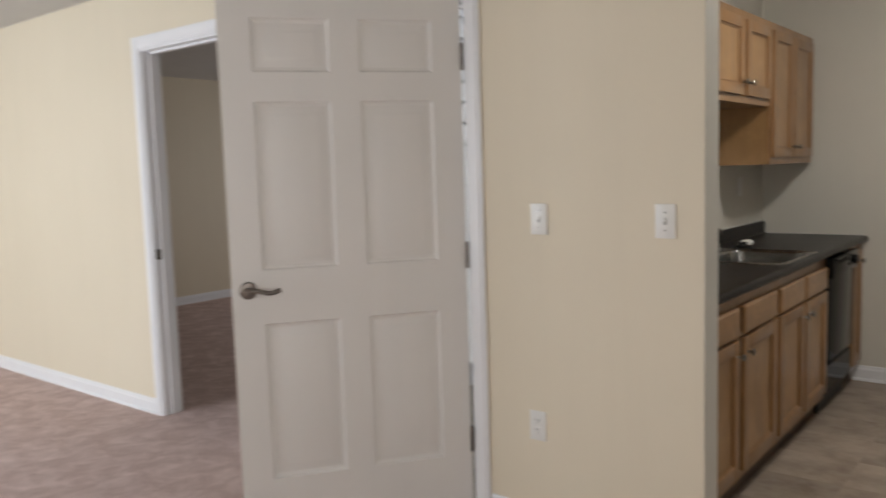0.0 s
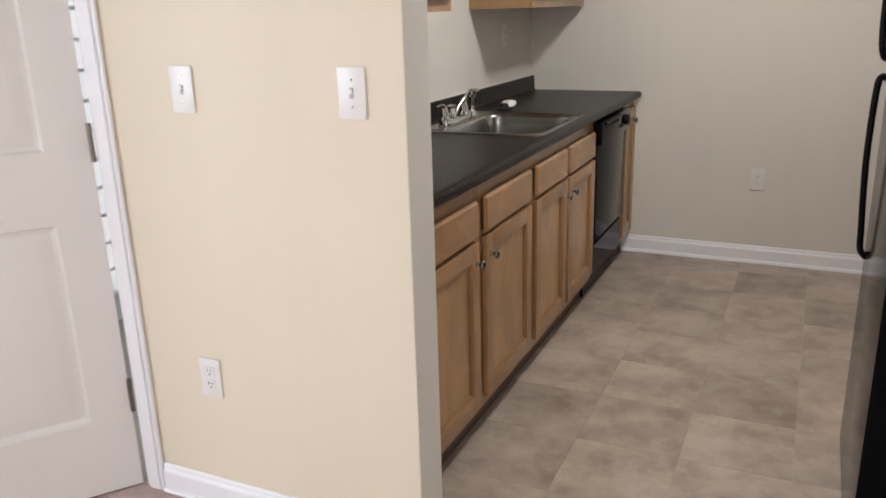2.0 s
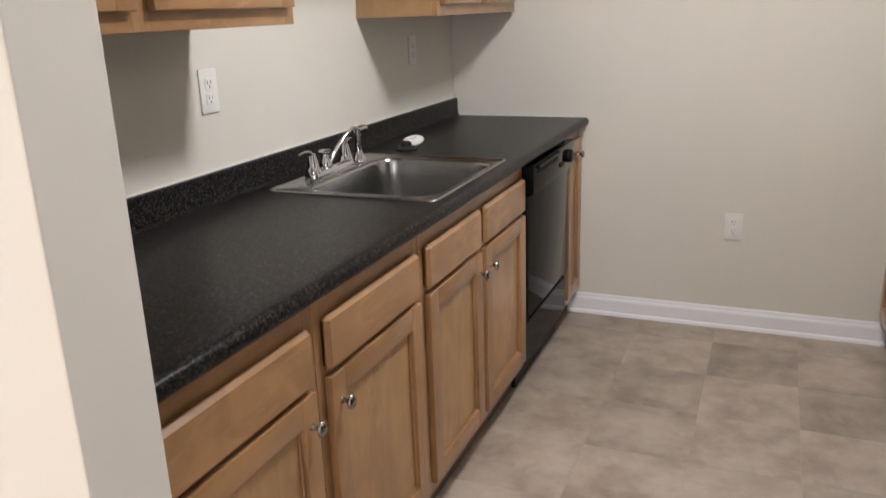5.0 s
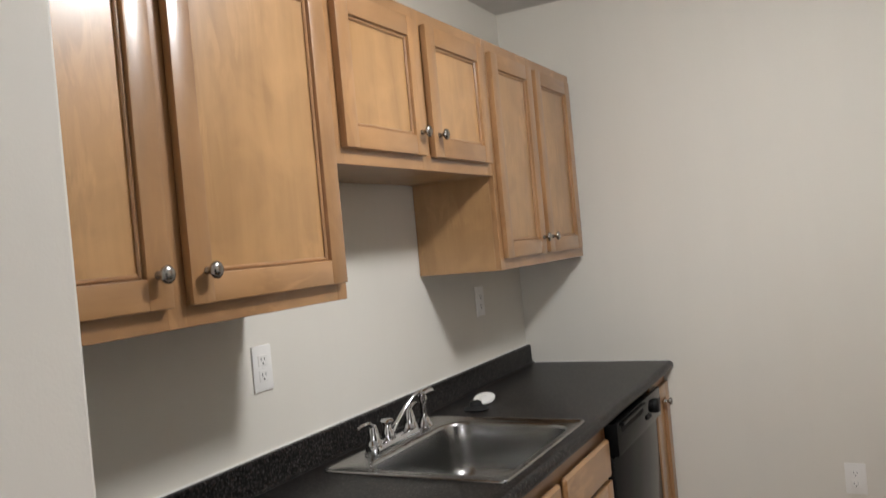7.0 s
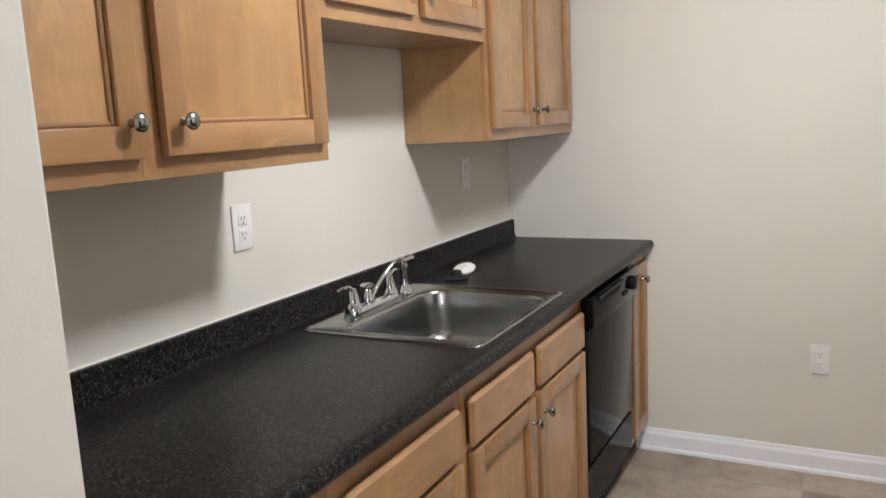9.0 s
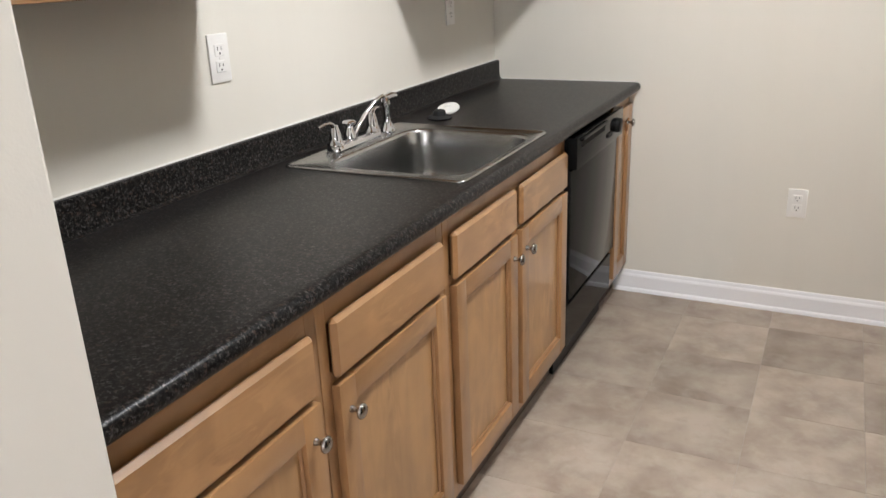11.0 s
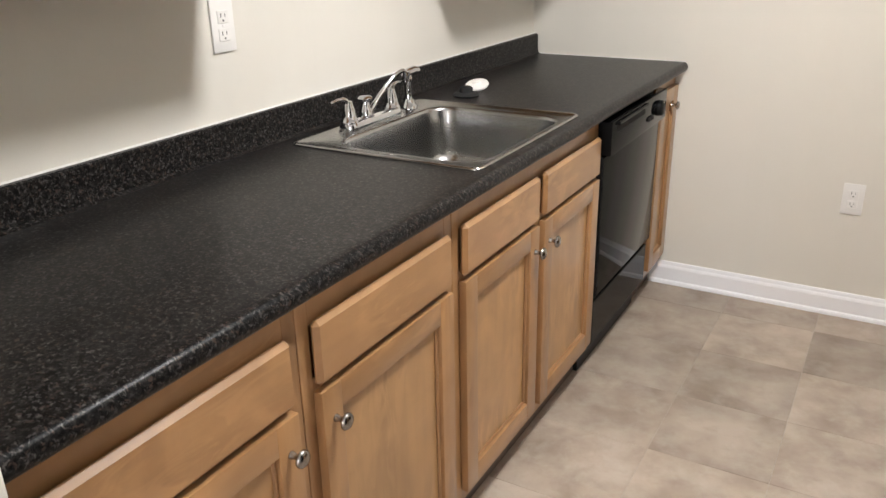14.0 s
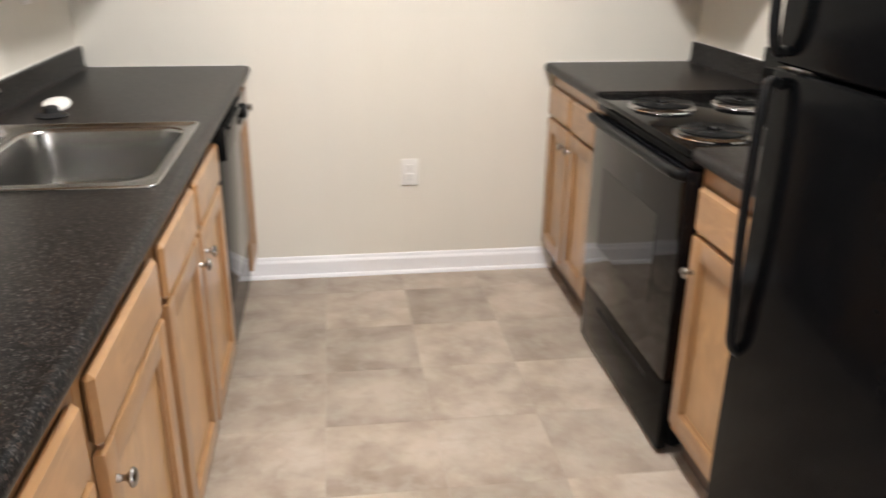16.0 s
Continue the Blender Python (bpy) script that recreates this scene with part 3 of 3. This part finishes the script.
def wall_cabinet(x0, xf, s, y0, y1, z0, doors, knobs, label):
    z1 = 2.135
    cab = thing("wall_cabinet", ((x0 + xf) / 2, (y0 + y1) / 2, z0), label, "cabinet", "honey maple wall cabinets")
    mid = [( (p[1] + q[0]) / 2 - 0.022, (p[1] + q[0]) / 2 + 0.022) for p, q in zip(doors, doors[1:])]
    carcass(cab, x0, xf, s, y0, y1, z0, z1, [(y0, y0 + 0.036), *mid, (y1 - 0.036, y1)], [], toe=False)
    f0, f1 = sorted((xf - s * 0.019, xf - s * 0.0003))
    for p, q in ((z0, z0 + 0.045), (z1 - 0.045, z1)):
        part("frame_rail", boxes((f0, f1, y0 + 0.035, y1 - 0.035, p, q), bevel=0.001), WOOD_H, cab)
    for (p, q), k in zip(doors, knobs):
        cabinet_door(cab, xf, s, p, q, z0 + 0.038, z1 - 0.040, k)


FU = 0.310
wall_cabinet(0.002, FU, 1, -2.785, -1.787, 1.370, [(-2.770, -2.318), (-2.276, -1.806)], [(-2.350, 1.466), (-2.238, 1.466)], "tall two-door honey maple wall cabinet beside the partition")
wall_cabinet(0.002, FU, 1, -1.785, -0.903, 1.682, [(-1.758, -1.368), (-1.322, -0.930)], [(-1.396, 1.782), (-1.294, 1.782)], "short two-door honey maple wall cabinet above the sink")
wall_cabinet(0.002, FU, 1, -0.901, -0.030, 1.370, [(-0.876, -0.508), (-0.470, -0.080)], [(-0.536, 1.466), (-0.442, 1.466)], "tall two-door honey maple wall cabinet next to the plain wall")
wall_cabinet(KX - 0.002, KX - FU, -1, -0.684, -0.004, 1.370, [(-0.664, -0.365), (-0.335, -0.030)], [(-0.393, 1.466), (-0.307, 1.466)], "honey maple wall cabinet over the counter beside the range")

# ---- worktops ----


Z0, Z1 = 0.876, 0.914


def upstand_outline(wall, s):
    return [(wall, Z0), (wall, 0.989), (wall + s * 0.003, 0.993), (wall + s * 0.016, 0.993), (wall + s * 0.020, 0.989), (wall + s * 0.0205, 0.930), (wall + s * 0.024, 0.919), (wall + s * 0.034, Z1), (wall + s * 0.034, Z0)]


def edge_outline(front, s):
    """The rolled front of a post-formed worktop, from 40 mm behind it."""
    r = 0.019
    p = [(front - s * 0.04, Z0), (front - s * 0.04, Z1)]
    p += [(front - s * r + s * r * math.sin(radians(a)), Z1 - r + r * math.cos(radians(a))) for a in range(0, 181, 15)]
    p[-1] = (p[-1][0], Z0)
    return p


def worktop(wall, front, s, y0, y1, label, hole=None):
    t = thing("worktop", ((wall + front) / 2, (y0 + y1) / 2, Z0), label, "worktop")
    part("upstand", extrude_y(bmesh.new(), upstand_outline(wall, s), y0, y1), LAMINATE, t, smooth=30)
    part("rolled_edge", extrude_y(bmesh.new(), edge_outline(front, s), y0, y1), LAMINATE, t, smooth=30)
    a, c = sorted((wall + s * 0.034, front - s * 0.04))
    bm = bmesh.new()
    if hole:
        for r in ((a, c, y0, hole[0]), (a, c, hole[1], y1), (a, 0.095, *hole), (0.578, c, *hole)):
            box(bm, *r, Z0, Z1)
    else:
        box(bm, a, c, y0, y1, Z0, Z1)
    part("top", bm, LAMINATE, t, smooth=30)
    p, q = sorted((wall - s * 0.0006, wall + s * 0.005))
    part("sealant", boxes((p, q, y0, y1, 0.9905, 0.9965), bevel=0.0015), WHITE, t, "thin bead of white sealant")
    if y1 > -0.01:
        p, q = sorted((wall + s * 0.022, front - s * 0.01))
        part("sealant", boxes((p, q, y1 - 0.003, y1 + 0.0015, Z1 - 0.002, Z1 + 0.0025), bevel=0.0008), WHITE, t, "thin bead of white sealant")


worktop(0.001, 0.639, 1, -2.786, -0.002, "black speckled laminate worktop with a rolled front and a low upstand", (-1.625, -1.065))
worktop(KX - 0.001, 1.833, -1, -0.672, -0.002, "black speckled laminate worktop next to the range, with an upstand")
worktop(KX - 0.001, 1.833, -1, -2.004, -1.436, "black speckled laminate worktop between the range and the refrigerator")

# ---- sink, tap ----
sk = thing("sink", (0.335, -1.345, 0.914), "drop-in single-bowl stainless steel sink, dull and brushed", "sink")
bm = bmesh.new()
cx, cy = 0.340, -1.345
bx, by = 0.372, -1.345
loops = [loop(bm, cx, cy, 0.262, 0.303, 0.022, 0.9145), loop(bm, cx, cy, 0.262, 0.303, 0.022, 0.9175), loop(bm, cx, cy, 0.2595, 0.3005, 0.020, 0.9198), loop(bm, cx, cy, 0.254, 0.295, 0.018, 0.9195), loop(bm, cx, cy, 0.250, 0.291, 0.018, 0.9165),
         loop(bm, bx, by, 0.209, 0.262, 0.082, 0.9160), loop(bm, bx, by, 0.204, 0.257, 0.078, 0.9150), loop(bm, bx, by, 0.200, 0.253, 0.075, 0.9120), loop(bm, bx, by, 0.198, 0.251, 0.074, 0.9050), loop(bm, bx, by, 0.194, 0.247, 0.073, 0.860),
         loop(bm, bx, by, 0.188, 0.241, 0.072, 0.800)]
for a in range(15, 91, 15):
    inset = 0.050 * (1 - math.cos(radians(a)))
    loops.append(loop(bm, bx, by, 0.188 - inset, 0.241 - inset, max(0.072 - inset * 0.6, 0.03), 0.792 - 0.048 * math.sin(radians(a))))
loops += [loop(bm, bx, by, 0.060, 0.060, 0.059, 0.738), loop(bm, bx, by, 0.045, 0.045, 0.0445, 0.735)]
bridge(bm, loops)
bm.faces.new(loops[-1])
part("basin", bm, STEEL, sk, "brushed steel bowl and rim", smooth=50)
part("drain", lathe(bmesh.new(), [(0.057, 0.0), (0.055, 0.004), (0.044, 0.003), (0.040, -0.004), (0.012, -0.006), (0.010, 0.002), (0, 0.003)], (bx, by, 0.7375), (0, 0, 1), 28), CHROME, sk, "chrome basket drain")

FX = 0.122
tp = thing("faucet", (FX, -1.345, 0.918), "chrome two-handle kitchen faucet with its spout swung aside", "faucet")
bm = bmesh.new()
lp = [loop(bm, FX, -1.355, 0.028, 0.125, 0.026, 0.9165), loop(bm, FX, -1.355, 0.028, 0.125, 0.026, 0.926), loop(bm, FX, -1.355, 0.024, 0.121, 0.023, 0.936), loop(bm, FX, -1.355, 0.016, 0.112, 0.0155, 0.939)]
bridge(bm, lp)
bm.faces.new(lp[-1])
bm.faces.new(lp[0])
part("base_plate", bm, CHROME, tp, "chrome base plate", smooth=40)
for yy, out in ((-1.455, -1), (-1.255, 1)):
    hd = part("handle", lathe(bmesh.new(), [(0, 0), (0.024, 0), (0.024, 0.005), (0.0205, 0.008), (0.0185, 0.020), (0.0150, 0.036), (0.0115, 0.048), (0.0095, 0.056), (0, 0.058)], (FX, yy, 0.934), (0, 0, 1), 20), CHROME, tp, "chrome lever handle", smooth=60)
    part("lever", tube(bmesh.new(), smooth_path([(FX, yy - out * 0.002, 0.974), (FX - 0.001, yy + out * 0.010, 0.994), (FX - 0.004, yy + out * 0.036, 0.999), (FX - 0.008, yy + out * 0.064, 0.994)], 5), [0.0078] * 4 + [0.0060] * 4 + [0.0045] * 4 + [0.0042] * 3 + [0.0032]), CHROME, hd, smooth=60)
part("spout_hub", lathe(bmesh.new(), [(0, 0), (0.019, 0), (0.018, 0.016), (0.0125, 0.026), (0.011, 0.040), (0.018, 0.044), (0.0205, 0.049), (0.015, 0.055), (0, 0.056)], (FX - 0.006, -1.372, 0.934), (0, 0, 1), 20), CHROME, tp, "chrome spout hub", smooth=60)
spt = part("spout", tube(bmesh.new(), smooth_path([(FX, -1.362, 0.938), (FX + 0.004, -1.345, 0.962), (FX + 0.014, -1.305, 1.000), (FX + 0.024, -1.270, 1.028), (FX + 0.032, -1.243, 1.038), (FX + 0.035, -1.232, 1.034)], 5), [0.0085] * 6 + [0.0066] * 6 + [0.0056] * 6 + [0.0060] * 8), CHROME, tp, "long curved chrome spout", smooth=60)
part("aerator", lathe(bmesh.new(), [(0, 0), (0.0105, 0), (0.011, 0.010), (0.0115, 0.028), (0, 0.030)], (FX + 0.035, -1.232, 1.006), (0, 0, 1), 16), CHROME, spt, smooth=50)
sp = thing("side_spray", (0.118, -1.160, 0.916), "chrome side spray standing in its holder by the sink", "spray")
part("holder", lathe(bmesh.new(), [(0, 0), (0.026, 0), (0.025, 0.006), (0.018, 0.014), (0.0145, 0.028), (0, 0.028)], (0.118, -1.160, 0.9165), (0, 0, 1), 20), CHROME, sp, "chrome holder ring", smooth=50)
part("wand", lathe(bmesh.new(), [(0, 0.028), (0.0125, 0.028), (0.0105, 0.040), (0.0105, 0.076), (0.0130, 0.079), (0.0130, 0.086), (0.0110, 0.090), (0.0110, 0.103), (0, 0.105)], (0.118, -1.160, 0.9165), (0, 0, 1), 16), CHROME, sp, "chrome spray wand", smooth=60)
part("spray_head", tube(bmesh.new(), [(0.117, -1.180, 1.014), (0.118, -1.160, 1.017), (0.121, -1.136, 1.020), (0.123, -1.116, 1.018)], [0.0085, 0.0125, 0.0135, 0.0120], 16), CHROME, sp, "chrome spray head", smooth=60)

st = thing("sink_stopper", (0.182, -0.925, 0.914), "black rubber sink stopper lying on the worktop", "stopper")
part("flange", lathe(bmesh.new(), [(0, 0), (0.040, 0.0), (0.043, 0.004), (0.036, 0.010), (0.022, 0.013), (0.020, 0.026), (0.014, 0.030), (0, 0.030)], (0.182, -0.925, 0.9143), (0, 0, 1), 28), RUBBER, st)
lid = thing("strainer_cap", (0.170, -0.835, 0.914), "oval white plastic cap leaning on the black stopper", "cap")
bm = lathe(bmesh.new(), [(0, 0), (0.036, 0), (0.039, 0.004), (0.037, 0.009), (0.020, 0.012), (0.006, 0.012), (0, 0.012)], (0, 0, 0), (0, 0, 1), 28)
box(bm, -0.012, 0.012, -0.003, 0.003, 0.010, 0.019, bevel=0.002)
bm.transform(pose(0.168, -0.826, 0.926, 17, -8, 25))
part("disc", bm, WHITE, lid, smooth=40)

# ---- dishwasher ----
dw = thing("dishwasher", (0.33, -0.568, 0), "built-in black dishwasher with a glossy door", "dishwasher")
Y0, Y1 = -0.868, -0.268
part("body", boxes((0.02, 0.59, Y0 + 0.002, Y1 - 0.002, 0.10, 0.872), bevel=0.002), PLASTIC, dw, "black dishwasher tub")
part("toe_panel", boxes((0.55, 0.565, Y0, Y1, 0.004, 0.12)), PLASTIC, dw, "black toe panel")
part("lower_panel", boxes((0.57, 0.608, Y0 + 0.004, Y1 - 0.010, 0.115, 0.268), bevel=0.003), ENAMEL, dw, "black lower panel")
for q0, q1 in ((Y0 + 0.002, Y0 + 0.007), (Y1 - 0.006, Y1 - 0.001)):
    part("door_trim", boxes((0.588, 0.6155, q0, q1, 0.286, 0.752), bevel=0.002), PLASTIC, dw, "matt black door edge trim")
part("door_panel", boxes((0.59, 0.616, Y0 + 0.009, Y1 - 0.008, 0.292, 0.750), bevel=0.002, segs=2), ENAMEL, dw, "glossy black door panel")
cp = part("control_panel", boxes((0.59, 0.638, Y0 + 0.002, Y1 - 0.004, 0.757, 0.862), bevel=0.005, segs=2), ENAMEL, dw, "black control panel")
# No hollow is cut; a flat dark strip stands for the pocket's shade.
part("handle_recess", boxes((0.637, 0.6395, Y0 + 0.05, Y0 + 0.33, 0.822, 0.846), bevel=0.001), DARK, cp, "flat dark strip for the shade in the pocket handle")
part("handle_lip", boxes((0.636, 0.650, Y0 + 0.04, Y0 + 0.34, 0.846, 0.857), bevel=0.003), ENAMEL, cp)
part("dial", lathe(bmesh.new(), [(0, 0), (0.028, 0), (0.026, 0.012), (0.020, 0.016), (0, 0.016)], (0.638, -0.360, 0.808), (1, 0, 0), 24), PLASTIC, cp, "round black dial")
for k in range(2):
    part("button", boxes((0.637, 0.643, -0.495 + 0.030 * k, -0.473 + 0.030 * k, 0.786, 0.800), bevel=0.001), DARK, cp)

# ---- range ----
RX, R0, R1, RZ = 1.856, -1.431, -0.675, 0.905
rg = thing("range", (2.15, (R0 + R1) / 2, 0), "black freestanding electric range with four coil burners", "range")
part("body", boxes((RX + 0.02, KX - 0.01, R0 + 0.003, R1 - 0.003, 0.03, RZ - 0.02), bevel=0.003), ENAMEL, rg, "black enamel body")
part("cooktop", boxes((RX - 0.022, KX - 0.07, R0, R1, RZ - 0.024, RZ), bevel=0.007, segs=2), ENAMEL, rg, "glossy black enamel cooktop")
part("backguard", boxes((KX - 0.075, KX - 0.004, R0 + 0.002, R1 - 0.002, RZ - 0.02, 1.06), bevel=0.010, segs=2), ENAMEL, rg, "black backguard")
dr = part("oven_door", boxes((RX - 0.020, RX + 0.020, R0 + 0.006, R1 - 0.006, 0.245, 0.850), bevel=0.006, segs=2), GLASSY, rg, "black glass oven door")
part("oven_window", boxes((RX - 0.0215, RX - 0.018, R0 + 0.16, R1 - 0.13, 0.41, 0.685), bevel=0.0008), GLASSY, dr, "dark oven window")
part("handle", tube(bmesh.new(), smooth_path([(RX - 0.018, R1 - 0.025, 0.832), (RX - 0.040, R1 - 0.032, 0.838), (RX - 0.047, R1 - 0.08, 0.839), (RX - 0.047, (R0 + R1) / 2, 0.839), (RX - 0.047, R0 + 0.08, 0.839), (RX - 0.040, R0 + 0.032, 0.838), (RX - 0.018, R0 + 0.025, 0.832)], 5), 0.0155), PLASTIC, dr, "black bar handle")
part("vent_trim", boxes((RX - 0.014, RX + 0.02, R0 + 0.006, R1 - 0.006, 0.855, RZ - 0.026), bevel=0.004), PLASTIC, rg, "black vent trim")
part("drawer", boxes((RX - 0.012, RX + 0.02, R0 + 0.006, R1 - 0.006, 0.016, 0.236), bevel=0.006, segs=2), ENAMEL, rg, "black warming drawer front")
# The groove's shade is a thin dark strip laid on the drawer front.
part("drawer_pull", boxes((RX - 0.0138, RX - 0.0112, R0 + 0.14, R1 - 0.16, 0.178, 0.194), bevel=0.0008), DARK, rg, "flat dark strip for the shade in the drawer's finger groove")
for k in range(4):
    part("foot", lathe(bmesh.new(), [(0, 0), (0.016, 0), (0.014, 0.03), (0, 0.03)], (RX + 0.06 + 0.48 * (k % 2), R0 + 0.05 + (R1 - R0 - 0.1) * (k // 2), 0.0015), (0, 0, 1), 10), PLASTIC, rg)
for x, y, r in ((1.970, -0.905, 0.098), (1.962, -1.275, 0.098), (2.240, -0.880, 0.080), (2.240, -1.250, 0.098)):
    pan = part("drip_pan", lathe(bmesh.new(), [(r + 0.0065, 0.0005), (r + 0.005, 0.0035), (r + 0.001, 0.004), (r - 0.004, 0.0012), (0.025, 0.0008), (0, 0.0007)], (x, y, RZ), (0, 0, 1), 36), CHROME, rg, "chrome drip pan")
    pts = [(x + (0.020 + (r - 0.025) * a / 96) * math.cos(a * 0.33), y + (0.020 + (r - 0.025) * a / 96) * math.sin(a * 0.33), RZ + 0.0135) for a in range(97)]
    part("coil", tube(bmesh.new(), pts, 0.0046, 6), PLASTIC, pan, "black spiral heating coil")

# ---- refrigerator ----
F0, F1, FXD = -2.70, -2.012, 1.676
fr = thing("refrigerator", (2.05, (F0 + F1) / 2, 0), "tall black refrigerator with a freezer on top and bowed black handles", "refrigerator")
part("body", boxes((FXD + 0.075, 2.44, F0 + 0.004, F1 - 0.004, 0.02, 1.690), bevel=0.004), FRIDGE, fr, "black textured steel body")
part("gasket", boxes((FXD + 0.062, FXD + 0.075, F0 + 0.012, F1 - 0.012, 0.08, 1.685)), DARK, fr, "dark door gasket")
part("toe_grille", boxes((FXD + 0.055, FXD + 0.076, F0 + 0.01, F1 - 0.01, 0.012, 0.088), bevel=0.003), PLASTIC, fr, "black toe grille")
for z0, z1, nm, lab in ((0.095, 1.200, "fridge_door", "glossy black refrigerator door"), (1.204, 1.700, "freezer_door", "glossy black freezer door")):
    dd = part(nm, boxes((FXD, FXD + 0.062, F0, F1, z0, z1), bevel=0.012, segs=3), FRIDGE, fr, lab)
    hy = F1 - 0.028
    if nm == "fridge_door":
        pts = [(FXD + 0.004, hy, 1.172), (FXD - 0.016, hy, 1.178), (FXD - 0.024, hy, 1.14), (FXD - 0.027, hy, 0.98), (FXD - 0.023, hy, 0.86), (FXD - 0.017, hy, 0.76), (FXD - 0.013, hy, 0.705), (FXD + 0.004, hy, 0.682)]
    else:
        pts = [(FXD + 0.004, hy, 1.228), (FXD - 0.016, hy, 1.230), (FXD - 0.026, hy, 1.28), (FXD - 0.028, hy, 1.40), (FXD - 0.020, hy, 1.50), (FXD + 0.004, hy, 1.56)]
    part("handle", tube(bmesh.new(), smooth_path(pts, 6), 0.0088, 12), PLASTIC, dd, "bowed black handle", smooth=60)

# ---- plates on the walls ----


def turned(bm, at, face):
    """Carries a plate drawn in x, z and facing -y to its wall."""
    bm.transform(pose(*at, 0, 0, face))
    return bm


def outlet(at, face, label):
    o = thing("wall_outlet", at, label, "outlet", "duplex wall outlets")
    part("cover_plate", turned(boxes((-0.0355, 0.0355, -0.006, -0.0002, -0.0575, 0.0575), bevel=0.0025, segs=2), at, face), WHITE, o, "white plastic cover plate")
    for z in (0.0195, -0.0195):
        rc = part("receptacle", turned(boxes((-0.017, 0.017, -0.0078, -0.004, z - 0.0145, z + 0.0145), bevel=0.0016, segs=1), at, face), WHITE, o)
        sl = boxes((-0.0075, -0.0055, -0.0083, -0.007, z - 0.001, z + 0.008), (0.0055, 0.0072, -0.0083, -0.007, z, z + 0.007), (-0.0022, 0.0022, -0.0083, -0.007, z - 0.010, z - 0.0055))
        part("slot", turned(sl, at, face), SLOT, rc, "dark socket slots")
    part("screw", turned(lathe(bmesh.new(), [(0, 0.0058), (0.003, 0.0058), (0.0025, 0.0072), (0, 0.0074)], (0, 0, 0), (0, -1, 0), 8), at, face), WHITE, o)


def switch(at, face, label, two=True):
    o = thing("light_switch", at, label, "switch", "wall switches")
    part("cover_plate", turned(boxes((-0.0355, 0.0355, -0.006, -0.0002, -0.0575, 0.0575), bevel=0.0025, segs=2), at, face), WHITE, o, "white plastic cover plate")
    part("toggle", turned(boxes((-0.0048, 0.0048, -0.0115, -0.005, -0.001, 0.010), bevel=0.0015), at, face), WHITE, o, "white toggle")
    part("collar", turned(boxes((-0.0055, 0.0055, -0.0072, -0.0055, -0.012, 0.012), bevel=0.0005), at, face), GREY, o, "grey slot round the toggle")
    for z in ((0.030, -0.030) if two else (0.030,)):
        part("screw", turned(lathe(bmesh.new(), [(0, 0.0058), (0.0034, 0.0058), (0.0028, 0.0074), (0, 0.0076)], (0, 0, z), (0, -1, 0), 8), at, face), NICKEL, o)


outlet((0.0, -1.748, 1.205), 90, "white duplex outlet on the wall above the worktop")
outlet((0.0, -0.445, 1.235), 90, "white duplex outlet in the shade under the wall cabinet")
outlet((1.270, 0.0, 0.462), 0, "white duplex outlet low on the plain kitchen wall")
outlet((0.062, -2.912, 0.418), 0, "white duplex outlet low on the cream partition")
switch((0.083, -2.912, 1.207), 0, "white toggle switch on the cream partition near the door")
switch((0.572, -2.912, 1.207), 0, "white toggle switch on the cream partition near the kitchen")

# ---- floor tiles ----
TW, TH = 0.330, 0.327
floor_ob = bpy.data.objects["floor"]
bm = bmesh.new()
g = 0.0003
lo = [bm.verts.new(p) for p in ((g, g, -0.0014), (TW - g, g, -0.0014), (TW - g, TH - g, -0.0014), (g, TH - g, -0.0014))]
hi = [bm.verts.new(p) for p in ((g + 0.0005, g + 0.0005, 0.0), (TW - g - 0.0005, g + 0.0005, 0.0), (TW - g - 0.0005, TH - g - 0.0005, 0.0), (g + 0.0005, TH - g - 0.0005, 0.0))]
for i in range(4):
    bm.faces.new((lo[i], lo[(i + 1) % 4], hi[(i + 1) % 4], hi[i]))
bm.faces.new(hi)
bmesh.ops.recalc_face_normals(bm, faces=bm.faces)
tile_mesh = bpy.data.meshes.new("tile")
bm.to_mesh(tile_mesh)
bm.free()
tile_mesh.materials.append(VINYL)
rnd = random.Random(4)
for i in range(8):
    for k in range(9):
        t = new("tile", tile_mesh)
        t.location = (0.568 - TW + TW * (i - 1), -0.190 + TH - TH * (k + 1), 0.0)
        t.parent = floor_ob
        t["kind"] = "structure"
